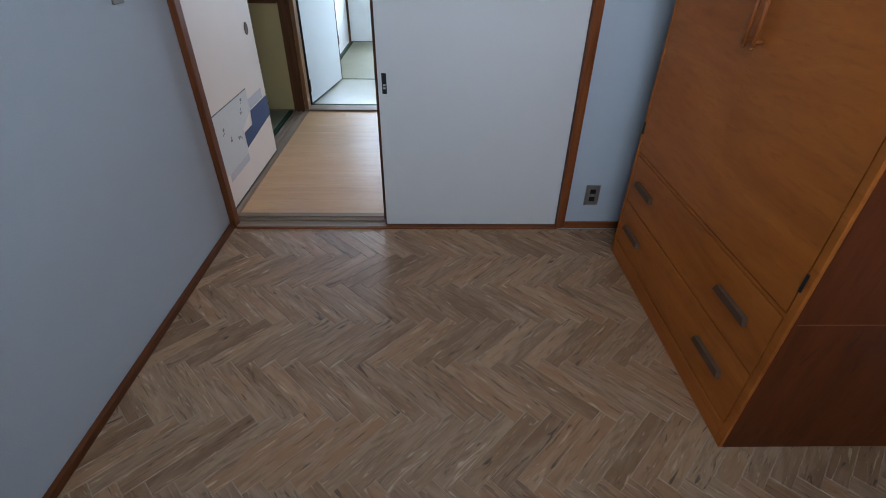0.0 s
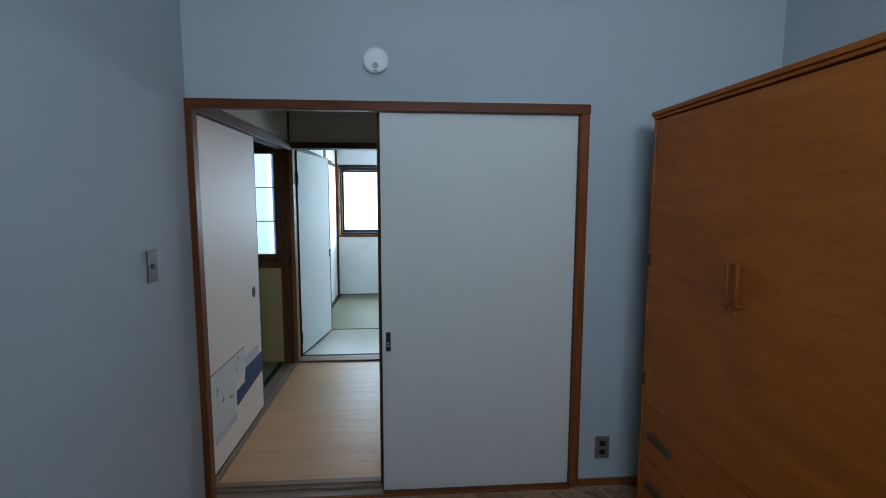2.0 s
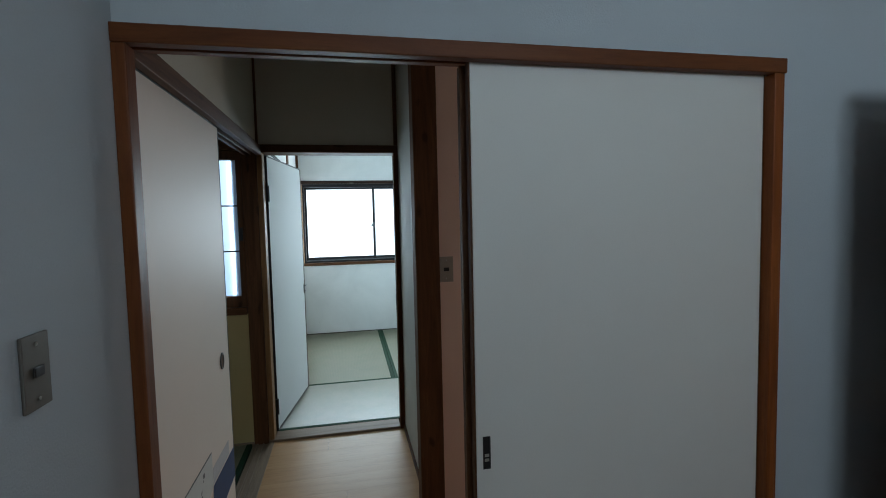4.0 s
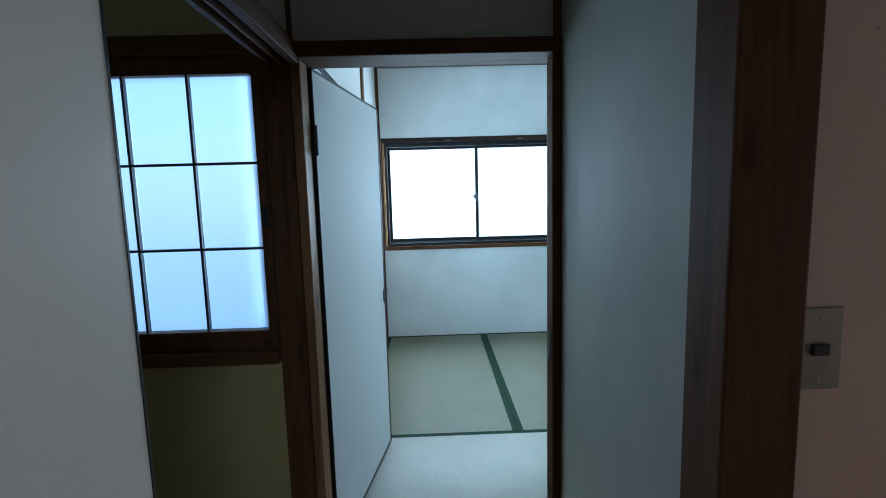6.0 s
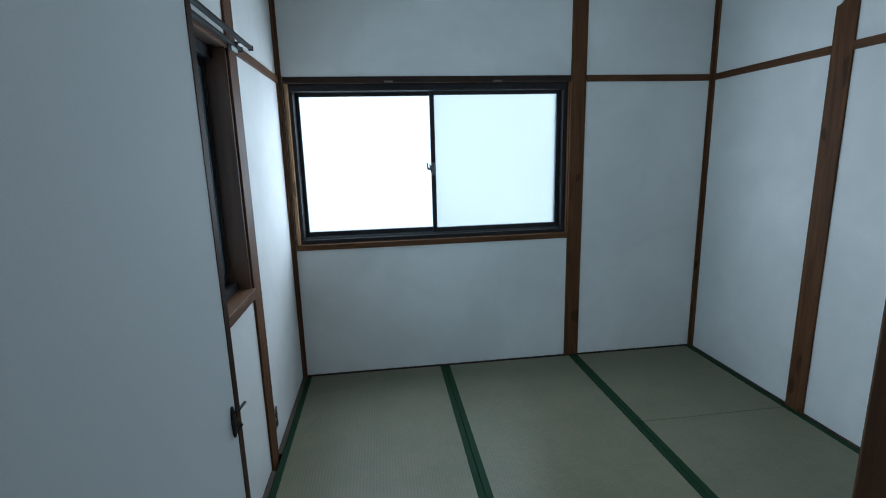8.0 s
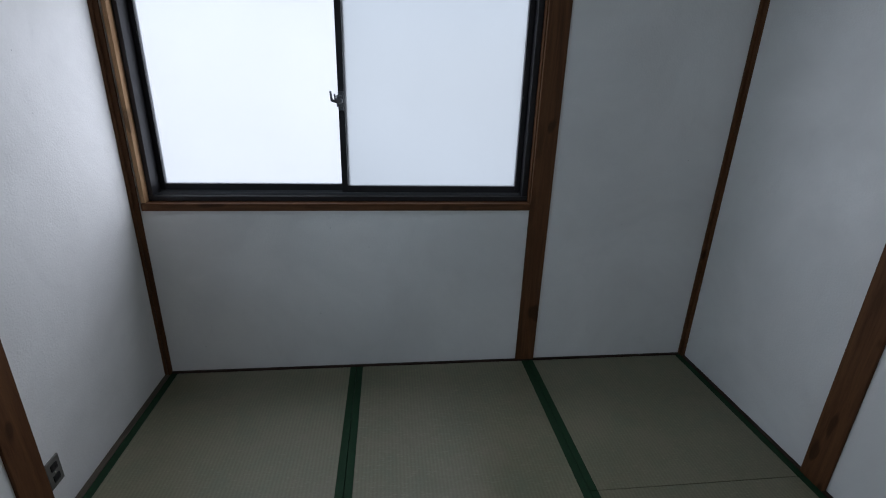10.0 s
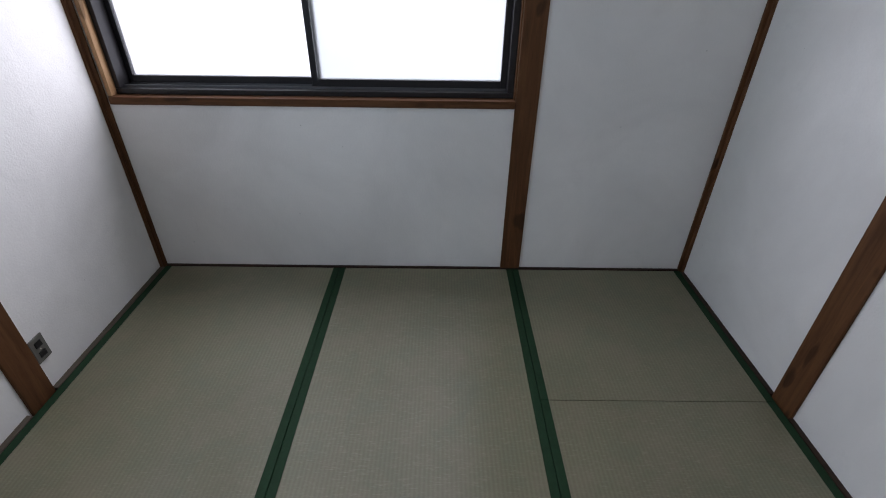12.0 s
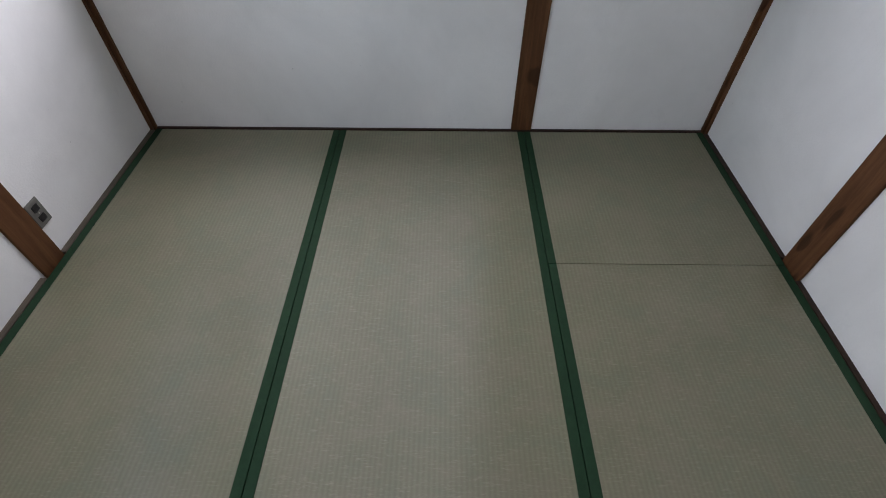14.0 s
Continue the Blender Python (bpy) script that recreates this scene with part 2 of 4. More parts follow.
M_HERI = plain("green_border_cloth", (0.013, 0.042, 0.019), 0.75, 0.0, 0.25)
M_HERI.node_tree.nodes["Principled BSDF"].inputs["Specular IOR Level"].default_value = 0.15
M_PLANK = floor_plank()
M_GAP = plain("dark_joint", (0.035, 0.026, 0.020), 0.8)
M_JOINT = plain("pale_plank_edge", (0.50, 0.365, 0.245), 0.6, 0.0, 0.5)
M_SUB = plain("underfloor", (0.20, 0.15, 0.11), 0.8)
M_BLACK = plain("black_lacquer", (0.016, 0.013, 0.013), 0.35)
M_ALU = plain("bronze_aluminium", (0.026, 0.025, 0.027), 0.38, 0.6)
M_ALU_GREY = plain("grey_aluminium", (0.11, 0.115, 0.125), 0.4, 0.5)
M_RAIL = plain("dark_curtain_rail", (0.022, 0.020, 0.020), 0.6)
M_RAIL.node_tree.nodes["Principled BSDF"].inputs["Specular IOR Level"].default_value = 0.15
M_STEEL = plain("satin_steel", (0.52, 0.50, 0.46), 0.32, 0.9)
M_PLATE = plain("nickel_plate", (0.36, 0.32, 0.27), 0.4, 0.65)
M_SOCKET = plain("grey_socket_plastic", (0.13, 0.125, 0.11), 0.5)
M_STRIP = wood("grey_strip_wood", (0.060, 0.047, 0.036), (0.125, 0.100, 0.076), 1, 0.6, knots=False)
M_PLATE_DULL = plain("tarnished_plate", (0.17, 0.15, 0.125), 0.5, 0.4)
M_DARK = plain("dark_slot", (0.012, 0.011, 0.011), 0.5)
M_PULLGREY = plain("grey_brown_pull", (0.125, 0.066, 0.036), 0.6)
M_PULLGREY.node_tree.nodes["Principled BSDF"].inputs["Specular IOR Level"].default_value = 0.2
M_WHITE = plain("white_plastic", (0.90, 0.90, 0.90), 0.42, 0.0, 0.04)
M_LENS = plain("grey_lens", (0.40, 0.42, 0.43), 0.3)
M_INDIGO = plain("indigo_print", (0.028, 0.058, 0.165), 0.7, 0.0, 0.25)
M_PALEPRINT = plain("pale_sage_print", (0.57, 0.585, 0.57), 0.75, 0.0, 0.06)
M_PRINTLINE = plain("grey_print_line", (0.16, 0.17, 0.17), 0.75)
M_GREYPRINT = plain("pale_grey_print", (0.50, 0.50, 0.53), 0.75)
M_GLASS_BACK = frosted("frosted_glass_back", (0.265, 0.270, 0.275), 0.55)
# Darker copy of the back glass: the right pane's shading put into its colour.
M_GLASS_SHADE = frosted("frosted_glass_shaded", (0.178, 0.190, 0.194), 0.55)
M_GLASS_SIDE = frosted("frosted_glass_side", (0.35, 0.405, 0.43), 0.55)
M_GLASS_LATT = frosted("frosted_glass_lattice", (0.62, 0.65, 0.74), 0.5)

# ---- building helpers ----


def box(bm, x0, x1, y0, y1, z0, z1, bevel=0.0):
    m = Matrix.LocRotScale(((x0 + x1) / 2, (y0 + y1) / 2, (z0 + z1) / 2), None, (x1 - x0, y1 - y0, z1 - z0))
    made = bmesh.ops.create_cube(bm, size=1.0, matrix=m)["verts"]
    if bevel:
        edges = list({e for v in made for e in v.link_edges})
        bmesh.ops.bevel(bm, geom=edges, offset=bevel, segments=2, profile=0.5, affect="EDGES")
    return bm


def boxes(*rows, bevel=0.0):
    bm = bmesh.new()
    for r in rows:
        box(bm, *r, bevel=bevel)
    return bm


def rod(bm, a, b, r, n=16, r2=None):
    a, b = Vector(a), Vector(b)
    d = b - a
    m = Matrix.Translation((a + b) / 2) @ d.to_track_quat("Z", "Y").to_matrix().to_4x4()
    bmesh.ops.create_cone(bm, cap_ends=True, segments=n, radius1=r, radius2=r if r2 is None else r2, depth=d.length, matrix=m)
    return bm


def turned(points, n=32):
    """A solid of revolution round z from (radius, height) pairs."""
    bm = bmesh.new()
    rings = []
    for r, z in points:
        rings.append([bm.verts.new((r * math.cos(2 * math.pi * i / n), r * math.sin(2 * math.pi * i / n), z)) for i in range(n)])
    for a, b in zip(rings, rings[1:]):
        for i in range(n):
            bm.faces.new((a[i], a[(i + 1) % n], b[(i + 1) % n], b[i]))
    bm.faces.new(list(reversed(rings[0])))
    bm.faces.new(rings[-1])
    return bm


def prism(outline, depth, axis="x", at=0.0):
    """A plate with the given outline, in the plane across axis; it goes from at to at + depth."""
    bm = bmesh.new()

    def place(a, b, d):
        return {"x": (d, a, b), "y": (a, d, b), "z": (a, b, d)}[axis]

    lo = [bm.verts.new(place(a, b, at)) for a, b in outline]
    hi = [bm.verts.new(place(a, b, at + depth)) for a, b in outline]
    bm.faces.new(lo)
    bm.faces.new(list(reversed(hi)))
    for i in range(len(outline)):
        j = (i + 1) % len(outline)
        bm.faces.new((lo[i], hi[i], hi[j], lo[j]))
    bmesh.ops.recalc_face_normals(bm, faces=bm.faces[:])
    return bm


def mesh_of(name, bm, mat, smooth=False):
    me = bpy.data.meshes.new(name)
    bm.to_mesh(me)
    bm.free()
    me.materials.append(mat)
    if smooth:
        for p in me.polygons:
            p.use_smooth = True
    return me


def part(name, bm, mat, parent, label="", smooth=False):
    ob = new(name, mesh_of(name, bm, mat, smooth))
    ob.parent = parent
    if label:
        ob["label"] = label
    return ob


def setting(name, bm, mat, label="", category=""):
    return tagged(new(name, mesh_of(name, bm, mat)), label, category, kind="structure")


def thing(name, label, category, at=(0, 0, 0), group=""):
    ob = new(name)
    ob.matrix_world = pose(*at)
    ob.empty_display_size = 0.1
    return tagged(ob, label, category, group)


def moved(bm, m):
    bmesh.ops.transform(bm, matrix=m, verts=bm.verts[:])
    return bm


# levels and planes
HZ, TZ = 0.008, 0.020            # hall floor, tatami top
FAR0, FAR1 = 1.836, 1.958        # wall between hall and tatami room
TX0, TX1, TY1 = -0.071, 2.623, 4.630
TC, HC, SC = 2.490, 2.460, 2.500  # ceilings

# ---- structure: study ----
setting("wall_study_left", boxes((-0.12, 0, -2.78, 0.0, -0.05, SC)), M_STUDY, "pale wallpapered wall of the study")
setting("wall_study_door", boxes((0.0, 2.64, 0.0, 0.12, 1.803, SC), (1.735, 2.64, 0.0, 0.12, -0.05, 1.803)), M_STUDY, "pale wallpapered wall round the sliding door")
setting("wall_study_right", boxes((2.64, 2.76, -2.78, 0.12, -0.05, SC)), M_STUDY)
setting("wall_study_back", boxes((0, 2.64, -2.78, -2.66, -0.05, 1.75), (0, 2.64, -2.78, -2.66, 2.43, SC), (0, 0.75, -2.78, -2.66, 1.75, 2.43), (1.95, 2.64, -2.78, -2.66, 1.75, 2.43)), M_STUDY)
setting("ceiling_study", boxes((-0.12, 2.76, -2.78, 0.12, SC, SC + 0.05)), M_CEIL)
setting("floor_study", boxes((0, 2.64, -2.66, -0.016, -0.05, -0.0012)), M_JOINT, "grey-brown herringbone plank floor", "floor")
# Unseen window, added high in the back wall to light the study.
sw = setting("added_study_window", boxes((0.75, 0.79, -2.76, -2.68, 1.75, 2.43), (1.91, 1.95, -2.76, -2.68, 1.75, 2.43), (0.79, 1.91, -2.76, -2.68, 1.75, 1.79), (0.79, 1.91, -2.76, -2.68, 2.39, 2.43), (1.33, 1.37, -2.76, -2.68, 1.79, 2.39)), M_ALU, "unseen added window that lets daylight into the study")
for x0, x1 in ((0.79, 1.33), (1.37, 1.91)):
    part("pane", boxes((x0, x1, -2.722, -2.718, 1.79, 2.39)), M_GLASS_SIDE, sw).visible_shadow = False
setting("baseboard_study_left", boxes((0.0, 0.020, -2.66, -0.017, 0.0, 0.030), bevel=0.003), M_HEAD_Y, "thin brown wooden skirting")
setting("baseboard_study_door", boxes((1.746, 2.64, -0.012, 0.0, 0.0, 0.036), bevel=0.002), M_TRIM_X, "thin brown wooden skirting")

# casing of the study's sliding door
setting("trim_study_post_left", boxes((0.0, 0.030, -0.016, 0.034, 0.0, 1.766), bevel=0.003), M_HEAD_Z, "orange-brown varnished door post")
setting("trim_study_post_right", boxes((1.706, 1.734, -0.016, 0.13, 0.0, 1.766), (1.7345, 1.746, -0.010, -0.0005, 0.0, 1.8), bevel=0.003), M_TRIM_Z, "orange-brown varnished door post")
setting("trim_study_head", boxes((0.0, 1.746, -0.018, 0.016, 1.766, 1.808), (0.0, 1.735, 0.052, 0.058, 1.774, 1.802), (0.0, 1.735, 0.094, 0.125, 1.788, 1.802), (0.0, 1.735, 0.016, 0.094, 1.790, 1.802), bevel=0.003), M_HEAD_X, "brown grooved lintel of the sliding door")
setting("trim_study_sill_front", boxes((0.8065, 1.7055, -0.013, 0.018, -0.04, 0.008), bevel=0.0012), M_HEAD_X, "brown front edge of the door sill")
setting("trim_study_sill", boxes((0.0305, 0.806, -0.013, 0.018, -0.04, 0.010), (0.0, 1.706, 0.018, 0.054, -0.04, 0.003), (0.0, 1.706, 0.054, 0.060, -0.04, 0.010), (0.0, 1.706, 0.060, 0.092, -0.04, 0.003), (0.0, 1.706, 0.092, 0.128, -0.04, 0.010), bevel=0.0012), M_SILL_X, "worn grooved wooden door sill")
setting("trim_study_sill_nosing", boxes((0.0305, 1.7055, -0.024, -0.0133, -0.04, 0.008), bevel=0.003), M_TRIM_X, "brown nosing of the door sill")

# ---- structure: hall ----
setting("floor_hall", boxes((0.0, 2.64, 0.128, FAR0 - 0.005, -0.05, HZ - 0.004)), M_GAP, "pale laminated board floor", "floor")
setting("wall_hall_rose", boxes((0.893, 2.64, 0.925, 1.03, -0.05, HC)), M_PINK, "rose-beige wallpapered hall wall")
setting("wall_hall_corridor", boxes((0.820, 0.905, 1.0052, FAR0, -0.05, HC)), M_HALL, "grey wallpapered corridor wall")
setting("wall_hall_end", boxes((2.64, 2.76, 0.12, 1.03, -0.05, 0.59), (2.64, 2.76, 0.12, 1.03, 1.51, HC), (2.64, 2.76, 0.12, 0.15, 0.59, 1.51), (2.64, 2.76, 0.55, 1.03, 0.59, 1.51)), M_PINK)
# Unseen window, added only as an opening for the hall fill light.
hw = setting("added_hall_window", boxes((2.66, 2.74, 0.15, 0.17, 0.59, 1.51), (2.66, 2.74, 0.53, 0.55, 0.59, 1.51), (2.66, 2.74, 0.17, 0.53, 0.59, 0.61), (2.66, 2.74, 0.17, 0.53, 1.49, 1.51)), M_ALU, "unseen added window in front of the hall fill light")
part("pane", boxes((2.698, 2.702, 0.17, 0.53, 0.61, 1.49)), M_GLASS_SIDE, hw).visible_shadow = False
setting("wall_hall_left_upper", boxes((-0.085, -0.028, -0.9, FAR0 + 0.02, 1.835, HC)), M_BEIGE, "beige panel above the sliding screens")
setting("wall_hall_far_upper", boxes((-0.03, 0.818, FAR0 + 0.012, FAR1 - 0.012, 1.838, TC)), M_BEIGE, "beige panel above the door")
setting("ceiling_hall", boxes((-0.09, 2.76, 0.12, FAR1, HC, HC + 0.02)), M_BEIGE)
setting("trim_hall_corner_post", boxes((0.784, 0.893, 0.905, 1.005, 0.0, HC), bevel=0.004), M_POST_Z, "dark brown corner post")
setting("trim_hall_corridor_base", boxes((0.808, 0.818, 1.006, FAR0 - 0.002, HZ, HZ + 0.03), bevel=0.002), M_POST_Y, "thin dark skirting")
setting("trim_hall_post_left", boxes((-0.116, -0.030, FAR0 - 0.006, FAR1, 0.0, HC), bevel=0.004), M_POST_Z, "dark brown post beside the door")
setting("trim_hall_upper_left_strip", boxes((-0.029, -0.016, FAR0 - 0.008, FAR0 + 0.011, 1.84, HC), bevel=0.002), M_POST_Z)
setting("trim_hall_upper_right_strip", boxes((0.795, 0.8175, FAR0 - 0.008, FAR0 + 0.011, 1.84, HC), bevel=0.002), M_POST_Z)
setting("trim_hall_ceiling_strip", boxes((-0.015, 0.794, FAR0 - 0.010, FAR0 + 0.011, 2.425, HC), bevel=0.003), M_POST_X)
setting("trim_hall_left_lintel", boxes((-0.027, 0.0, 0.003, FAR0 - 0.008, 1.772, 1.832), (-0.06, -0.053, 0.003, FAR0 - 0.008, 1.772, 1.8), (-0.098, -0.085, 0.003, FAR0 - 0.008, 1.772, 1.832), (-0.085, -0.027, 0.003, FAR0 - 0.008, 1.800, 1.832), bevel=0.002), M_POST_Y, "dark grooved lintel over the sliding screens")
setting("trim_hall_left_sill", boxes((-0.03, 0.0, 0.003, FAR0 - 0.007, -0.04, HZ + 0.004), (-0.058, -0.03, 0.003, FAR0 - 0.007, -0.04, HZ - 0.003), (-0.065, -0.058, 0.003, FAR0 - 0.007, -0.04, HZ + 0.004), (-0.092, -0.065, 0.003, FAR0 - 0.007, -0.04, HZ - 0.003), (-0.12, -0.092, 0.003, FAR0 - 0.007, -0.04, HZ + 0.004), bevel=0.0012), M_SILL_Y, "worn grooved wooden sill of the screens")

# door opening between hall and tatami room
setting("trim_tatami_door_jamb_left", boxes((-0.029, 0.002, FAR0 + 0.002, FAR1 - 0.03, HZ, 1.79), bevel=0.003), M_JAMB_WORN, "worn pale wooden door jamb")
setting("trim_tatami_door_jamb_right", boxes((0.788, 0.8175, FAR0 - 0.012, FAR0 + 0.053, 0.0, 1.79), (0.811, 0.8175, FAR0 + 0.053, FAR1 - 0.031, 0.0, 1.79), bevel=0.003), M_JAMB_DARK, "dark brown rebated door jamb")
setting("trim_tatami_door_stop_right", boxes((0.805, 0.8175, FAR1 - 0.030, FAR1 + 0.012, 0.0, 1.79), bevel=0.003), M_POST_Z, "brown edge of the door jamb")
setting("trim_tatami_door_head", boxes((-0.029, 0.8175, FAR0 - 0.012, FAR1 + 0.010, 1.79, 1.837), bevel=0.003), M_POST_X, "dark brown door head")
setting("trim_tatami_door_sill", boxes((-0.029, 0.7875, FAR0 - 0.004, FAR1, -0.04, TZ + 0.002), bevel=0.003), M_SILL_X, "worn pale wooden threshold")

# ---- structure: side room seen past the screens ----
SX0, SY0 = -2.75, -0.86
setting("wall_side_room_north", boxes((SX0, -0.1165, FAR0, FAR1, -0.05, 0.823), (SX0, -0.1165, FAR0, FAR1, 1.80, HC), (SX0, -1.98, FAR0, FAR1, 0.823, 1.80)), M_SAND, "ochre sand-plastered wall under the lattice window")
setting("wall_side_room_west", boxes((SX0 - 0.12, SX0, SY0, FAR1, -0.05, HC)), M_SAND)
setting("wall_side_room_south", boxes((SX0, -0.12, SY0 - 0.12, SY0, -0.05, HC)), M_SAND)
setting("ceiling_side_room", boxes((SX0, -0.09, SY0, FAR1, HC, HC + 0.02)), M_BEIGE)
setting("floor_side_room", boxes((SX0, -0.121, SY0, FAR0, -0.05, -0.035)), M_SUB, "boards under the mats", "floor")
setting("trim_side_room_head", boxes((SX0, -0.1165, FAR0 - 0.02, FAR0 - 0.0005, 1.80, 1.86), bevel=0.003), M_POST_X, "dark wooden lintel over the lattice window")
setting("trim_side_room_sill", boxes((SX0, -0.1165, FAR0 - 0.035, FAR0 + 0.10, 0.823, 0.866), bevel=0.003), M_POST_X, "dark wooden window sill")
setting("trim_side_room_floor_strip", boxes((SX0, -0.1165, FAR0 - 0.022, FAR0 - 0.0005, 0.0, TZ + 0.004), bevel=0.001), M_SILL_X)

# ---- structure: tatami room ----
setting("floor_tatami", boxes((TX0, TX1, FAR1, TY1, -0.06, -0.034)), M_SUB, "boards under the mats", "floor")
setting("wall_tatami_back", boxes((-0.2, 2.76, TY1, TY1 + 0.14, -0.06, 0.845), (-0.2, 2.76, TY1, TY1 + 0.14, 1.853, TC), (-0.2, -0.044, TY1, TY1 + 0.14, 0.845, 1.853), (1.69, 2.76, TY1, TY1 + 0.14, 0.845, 1.853)), M_PLASTER, "white plastered wall with a window")
setting("wall_tatami_left", boxes((TX0 - 0.13, TX0, FAR1, TY1, -0.06, 0.838), (TX0 - 0.13, TX0, FAR1, TY1, 1.853, TC), (TX0 - 0.13, TX0, FAR1, 2.04, 0.838, 1.853), (TX0 - 0.13, TX0, 3.70, TY1, 0.838, 1.853)), M_PLASTER, "white plastered wall, scuffed below the window")
setting("wall_tatami_right", boxes((TX1, TX1 + 0.12, FAR0, TY1, -0.06, TC)), M_PLASTER, "white plastered wall between brown posts")
setting("wall_tatami_front", boxes((0.8185, 2.642, FAR0, FAR1, -0.06, TC), (-0.2, -0.1165, FAR1, FAR1 + 0.0005, -0.06, TC)), M_PLASTER, "white plastered wall beside the door")
setting("ceiling_tatami", boxes((-0.2, 2.76, FAR1 - 0.01, TY1 + 0.14, TC, TC + 0.04)), M_CEIL, "pale ceiling board")
P = 0.010  # how far the timbers stand proud of the plaster
setting("trim_ceiling_back", boxes((TX0, TX1, TY1 - 0.03, TY1, 2.458, TC), bevel=0.002), M_POST_X, "brown ceiling moulding")
setting("trim_ceiling_left", boxes((TX0, TX0 + 0.03, FAR1, TY1 - 0.0305, 2.458, TC), bevel=0.002), M_POST_Y, "brown ceiling moulding")
setting("trim_ceiling_right", boxes((TX1 - 0.03, TX1, FAR1, TY1 - 0.0305, 2.458, TC), bevel=0.002), M_POST_Y, "brown ceiling moulding")
setting("trim_post_back", boxes((1.675, 1.772, TY1 - P, TY1 + 0.13, -0.03, 2.4575), bevel=0.003), M_POST_Z, "knotty brown wooden post beside the window")
setting("trim_post_right", boxes((TX1 - P, TX1 + 0.02, 3.704, 3.812, -0.03, 2.4575), bevel=0.003), M_POST_Z, "knotty brown wooden wall post")
setting("trim_post_left", boxes((TX0 - 0.02, TX0 + P, 3.702, 3.812, -0.03, 2.4575), bevel=0.003), M_POST_Z, "brown wooden wall post beside the window")
setting("trim_corner_left", boxes((TX0 - 0.01, TX0 + 0.026, TY1 - P, TY1 + 0.01, -0.03, 2.4575), (TX0 - 0.01, TX0 + P, TY1 - 0.026, TY1 - P - 0.0003, -0.03, 2.4575), bevel=0.002), M_POST_Z, "brown wooden corner post")
setting("trim_corner_right", boxes((TX1 - 0.026, TX1 + 0.01, TY1 - P, TY1 + 0.01, -0.03, 2.4575), (TX1 - P, TX1 + 0.01, TY1 - 0.026, TY1 - P - 0.0003, -0.03, 2.4575), bevel=0.002), M_POST_Z, "brown wooden corner post")
setting("trim_rail_back", boxes((1.7725, TX1 - 0.0265, TY1 - 0.013, TY1, 1.815, 1.853), bevel=0.002), M_POST_X, "brown wooden picture rail")
setting("trim_rail_right", boxes((TX1 - 0.013, TX1, 3.8125, TY1 - 0.0265, 1.815, 1.853), (TX1 - 0.013, TX1, FAR1, 3.7035, 1.815, 1.853), bevel=0.002), M_POST_Y, "brown wooden picture rail")
setting("trim_rail_left", boxes((TX0, TX0 + 0.013, 3.8125, TY1 - 0.0265, 1.815, 1.853), (TX0, TX0 + 0.013, FAR1 + 0.001, 3.6875, 1.815, 1.853), bevel=0.002), M_POST_Y, "brown wooden picture rail")
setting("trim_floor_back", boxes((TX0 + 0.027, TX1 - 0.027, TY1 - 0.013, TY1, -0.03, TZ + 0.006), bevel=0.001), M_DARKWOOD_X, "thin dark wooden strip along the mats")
setting("trim_floor_left", boxes((TX0, TX0 + 0.0225, FAR1, 3.6875, -0.03, TZ + 0.003), (TX0, TX0 + 0.0225, 3.8125, TY1 - 0.027, -0.03, TZ + 0.003), bevel=0.001), M_STRIP, "thin worn wooden strip along the mats")
setting("trim_floor_right", boxes((TX1 - 0.0185, TX1, FAR1, 3.7035, -0.03, TZ + 0.003), (TX1 - 0.0185, TX1, 3.8125, TY1 - 0.027, -0.03, TZ + 0.003), bevel=0.001), M_DARKWOOD_X, "thin dark wooden strip along the mats")

# back window: wooden lining, aluminium frame, two sliding sashes
BW0, BW1 = -0.035, 1.6745
WB = setting("window_1", boxes((BW0, BW1, TY1 - P - 0.004, TY1 + 0.07, 0.843, 0.876), bevel=0.003), M_POST_X, "dark unseen added window that lets daylight into the study, closed", "window")
part("head_board", boxes((BW0, BW1, TY1 - P - 0.002, TY1 + 0.07, 1.816, 1.852), bevel=0.003), M_DARKWOOD_X, WB, "dark wooden head board")
part("side_lining", boxes((BW0, BW0 + 0.018, TY1 - P + 0.002, TY1 + 0.07, 0.877, 1.815), bevel=0.002), M_JAMB_Z, WB, "paler wooden lining")
part("side_lining", boxes((BW1 - 0.006, BW1, TY1 + 0.002, TY1 + 0.07, 0.877, 1.815)), M_POST_Z, WB)
fx0, fx1, fz0, fz1, fy = BW0 + 0.018, BW1 - 0.006, 0.877, 1.815, TY1 + 0.07
for name, r in (("frame_bottom", (fx0, fx1, TY1 + 0.028, fy + 0.08, fz0, fz0 + 0.022)), ("frame_top", (fx0, fx1, TY1 + 0.028, fy + 0.08, fz1 - 0.038, fz1)), ("frame_side", (fx0, fx0 + 0.020, TY1 + 0.03, fy + 0.08, fz0 + 0.0225, fz1 - 0.0385)), ("frame_side", (fx1 - 0.026, fx1, TY1 + 0.03, fy + 0.08, fz0 + 0.0225, fz1 - 0.0385))):
    part(name, boxes(r, bevel=0.002), M_ALU, WB)
part("track", boxes((fx0 + 0.021, fx1 - 0.027, TY1 + 0.062, TY1 + 0.066, fz0 + 0.0225, fz0 + 0.032), (fx0 + 0.021, fx1 - 0.027, TY1 + 0.105, TY1 + 0.109, fz0 + 0.0225, fz0 + 0.032)), M_ALU_GREY, WB)


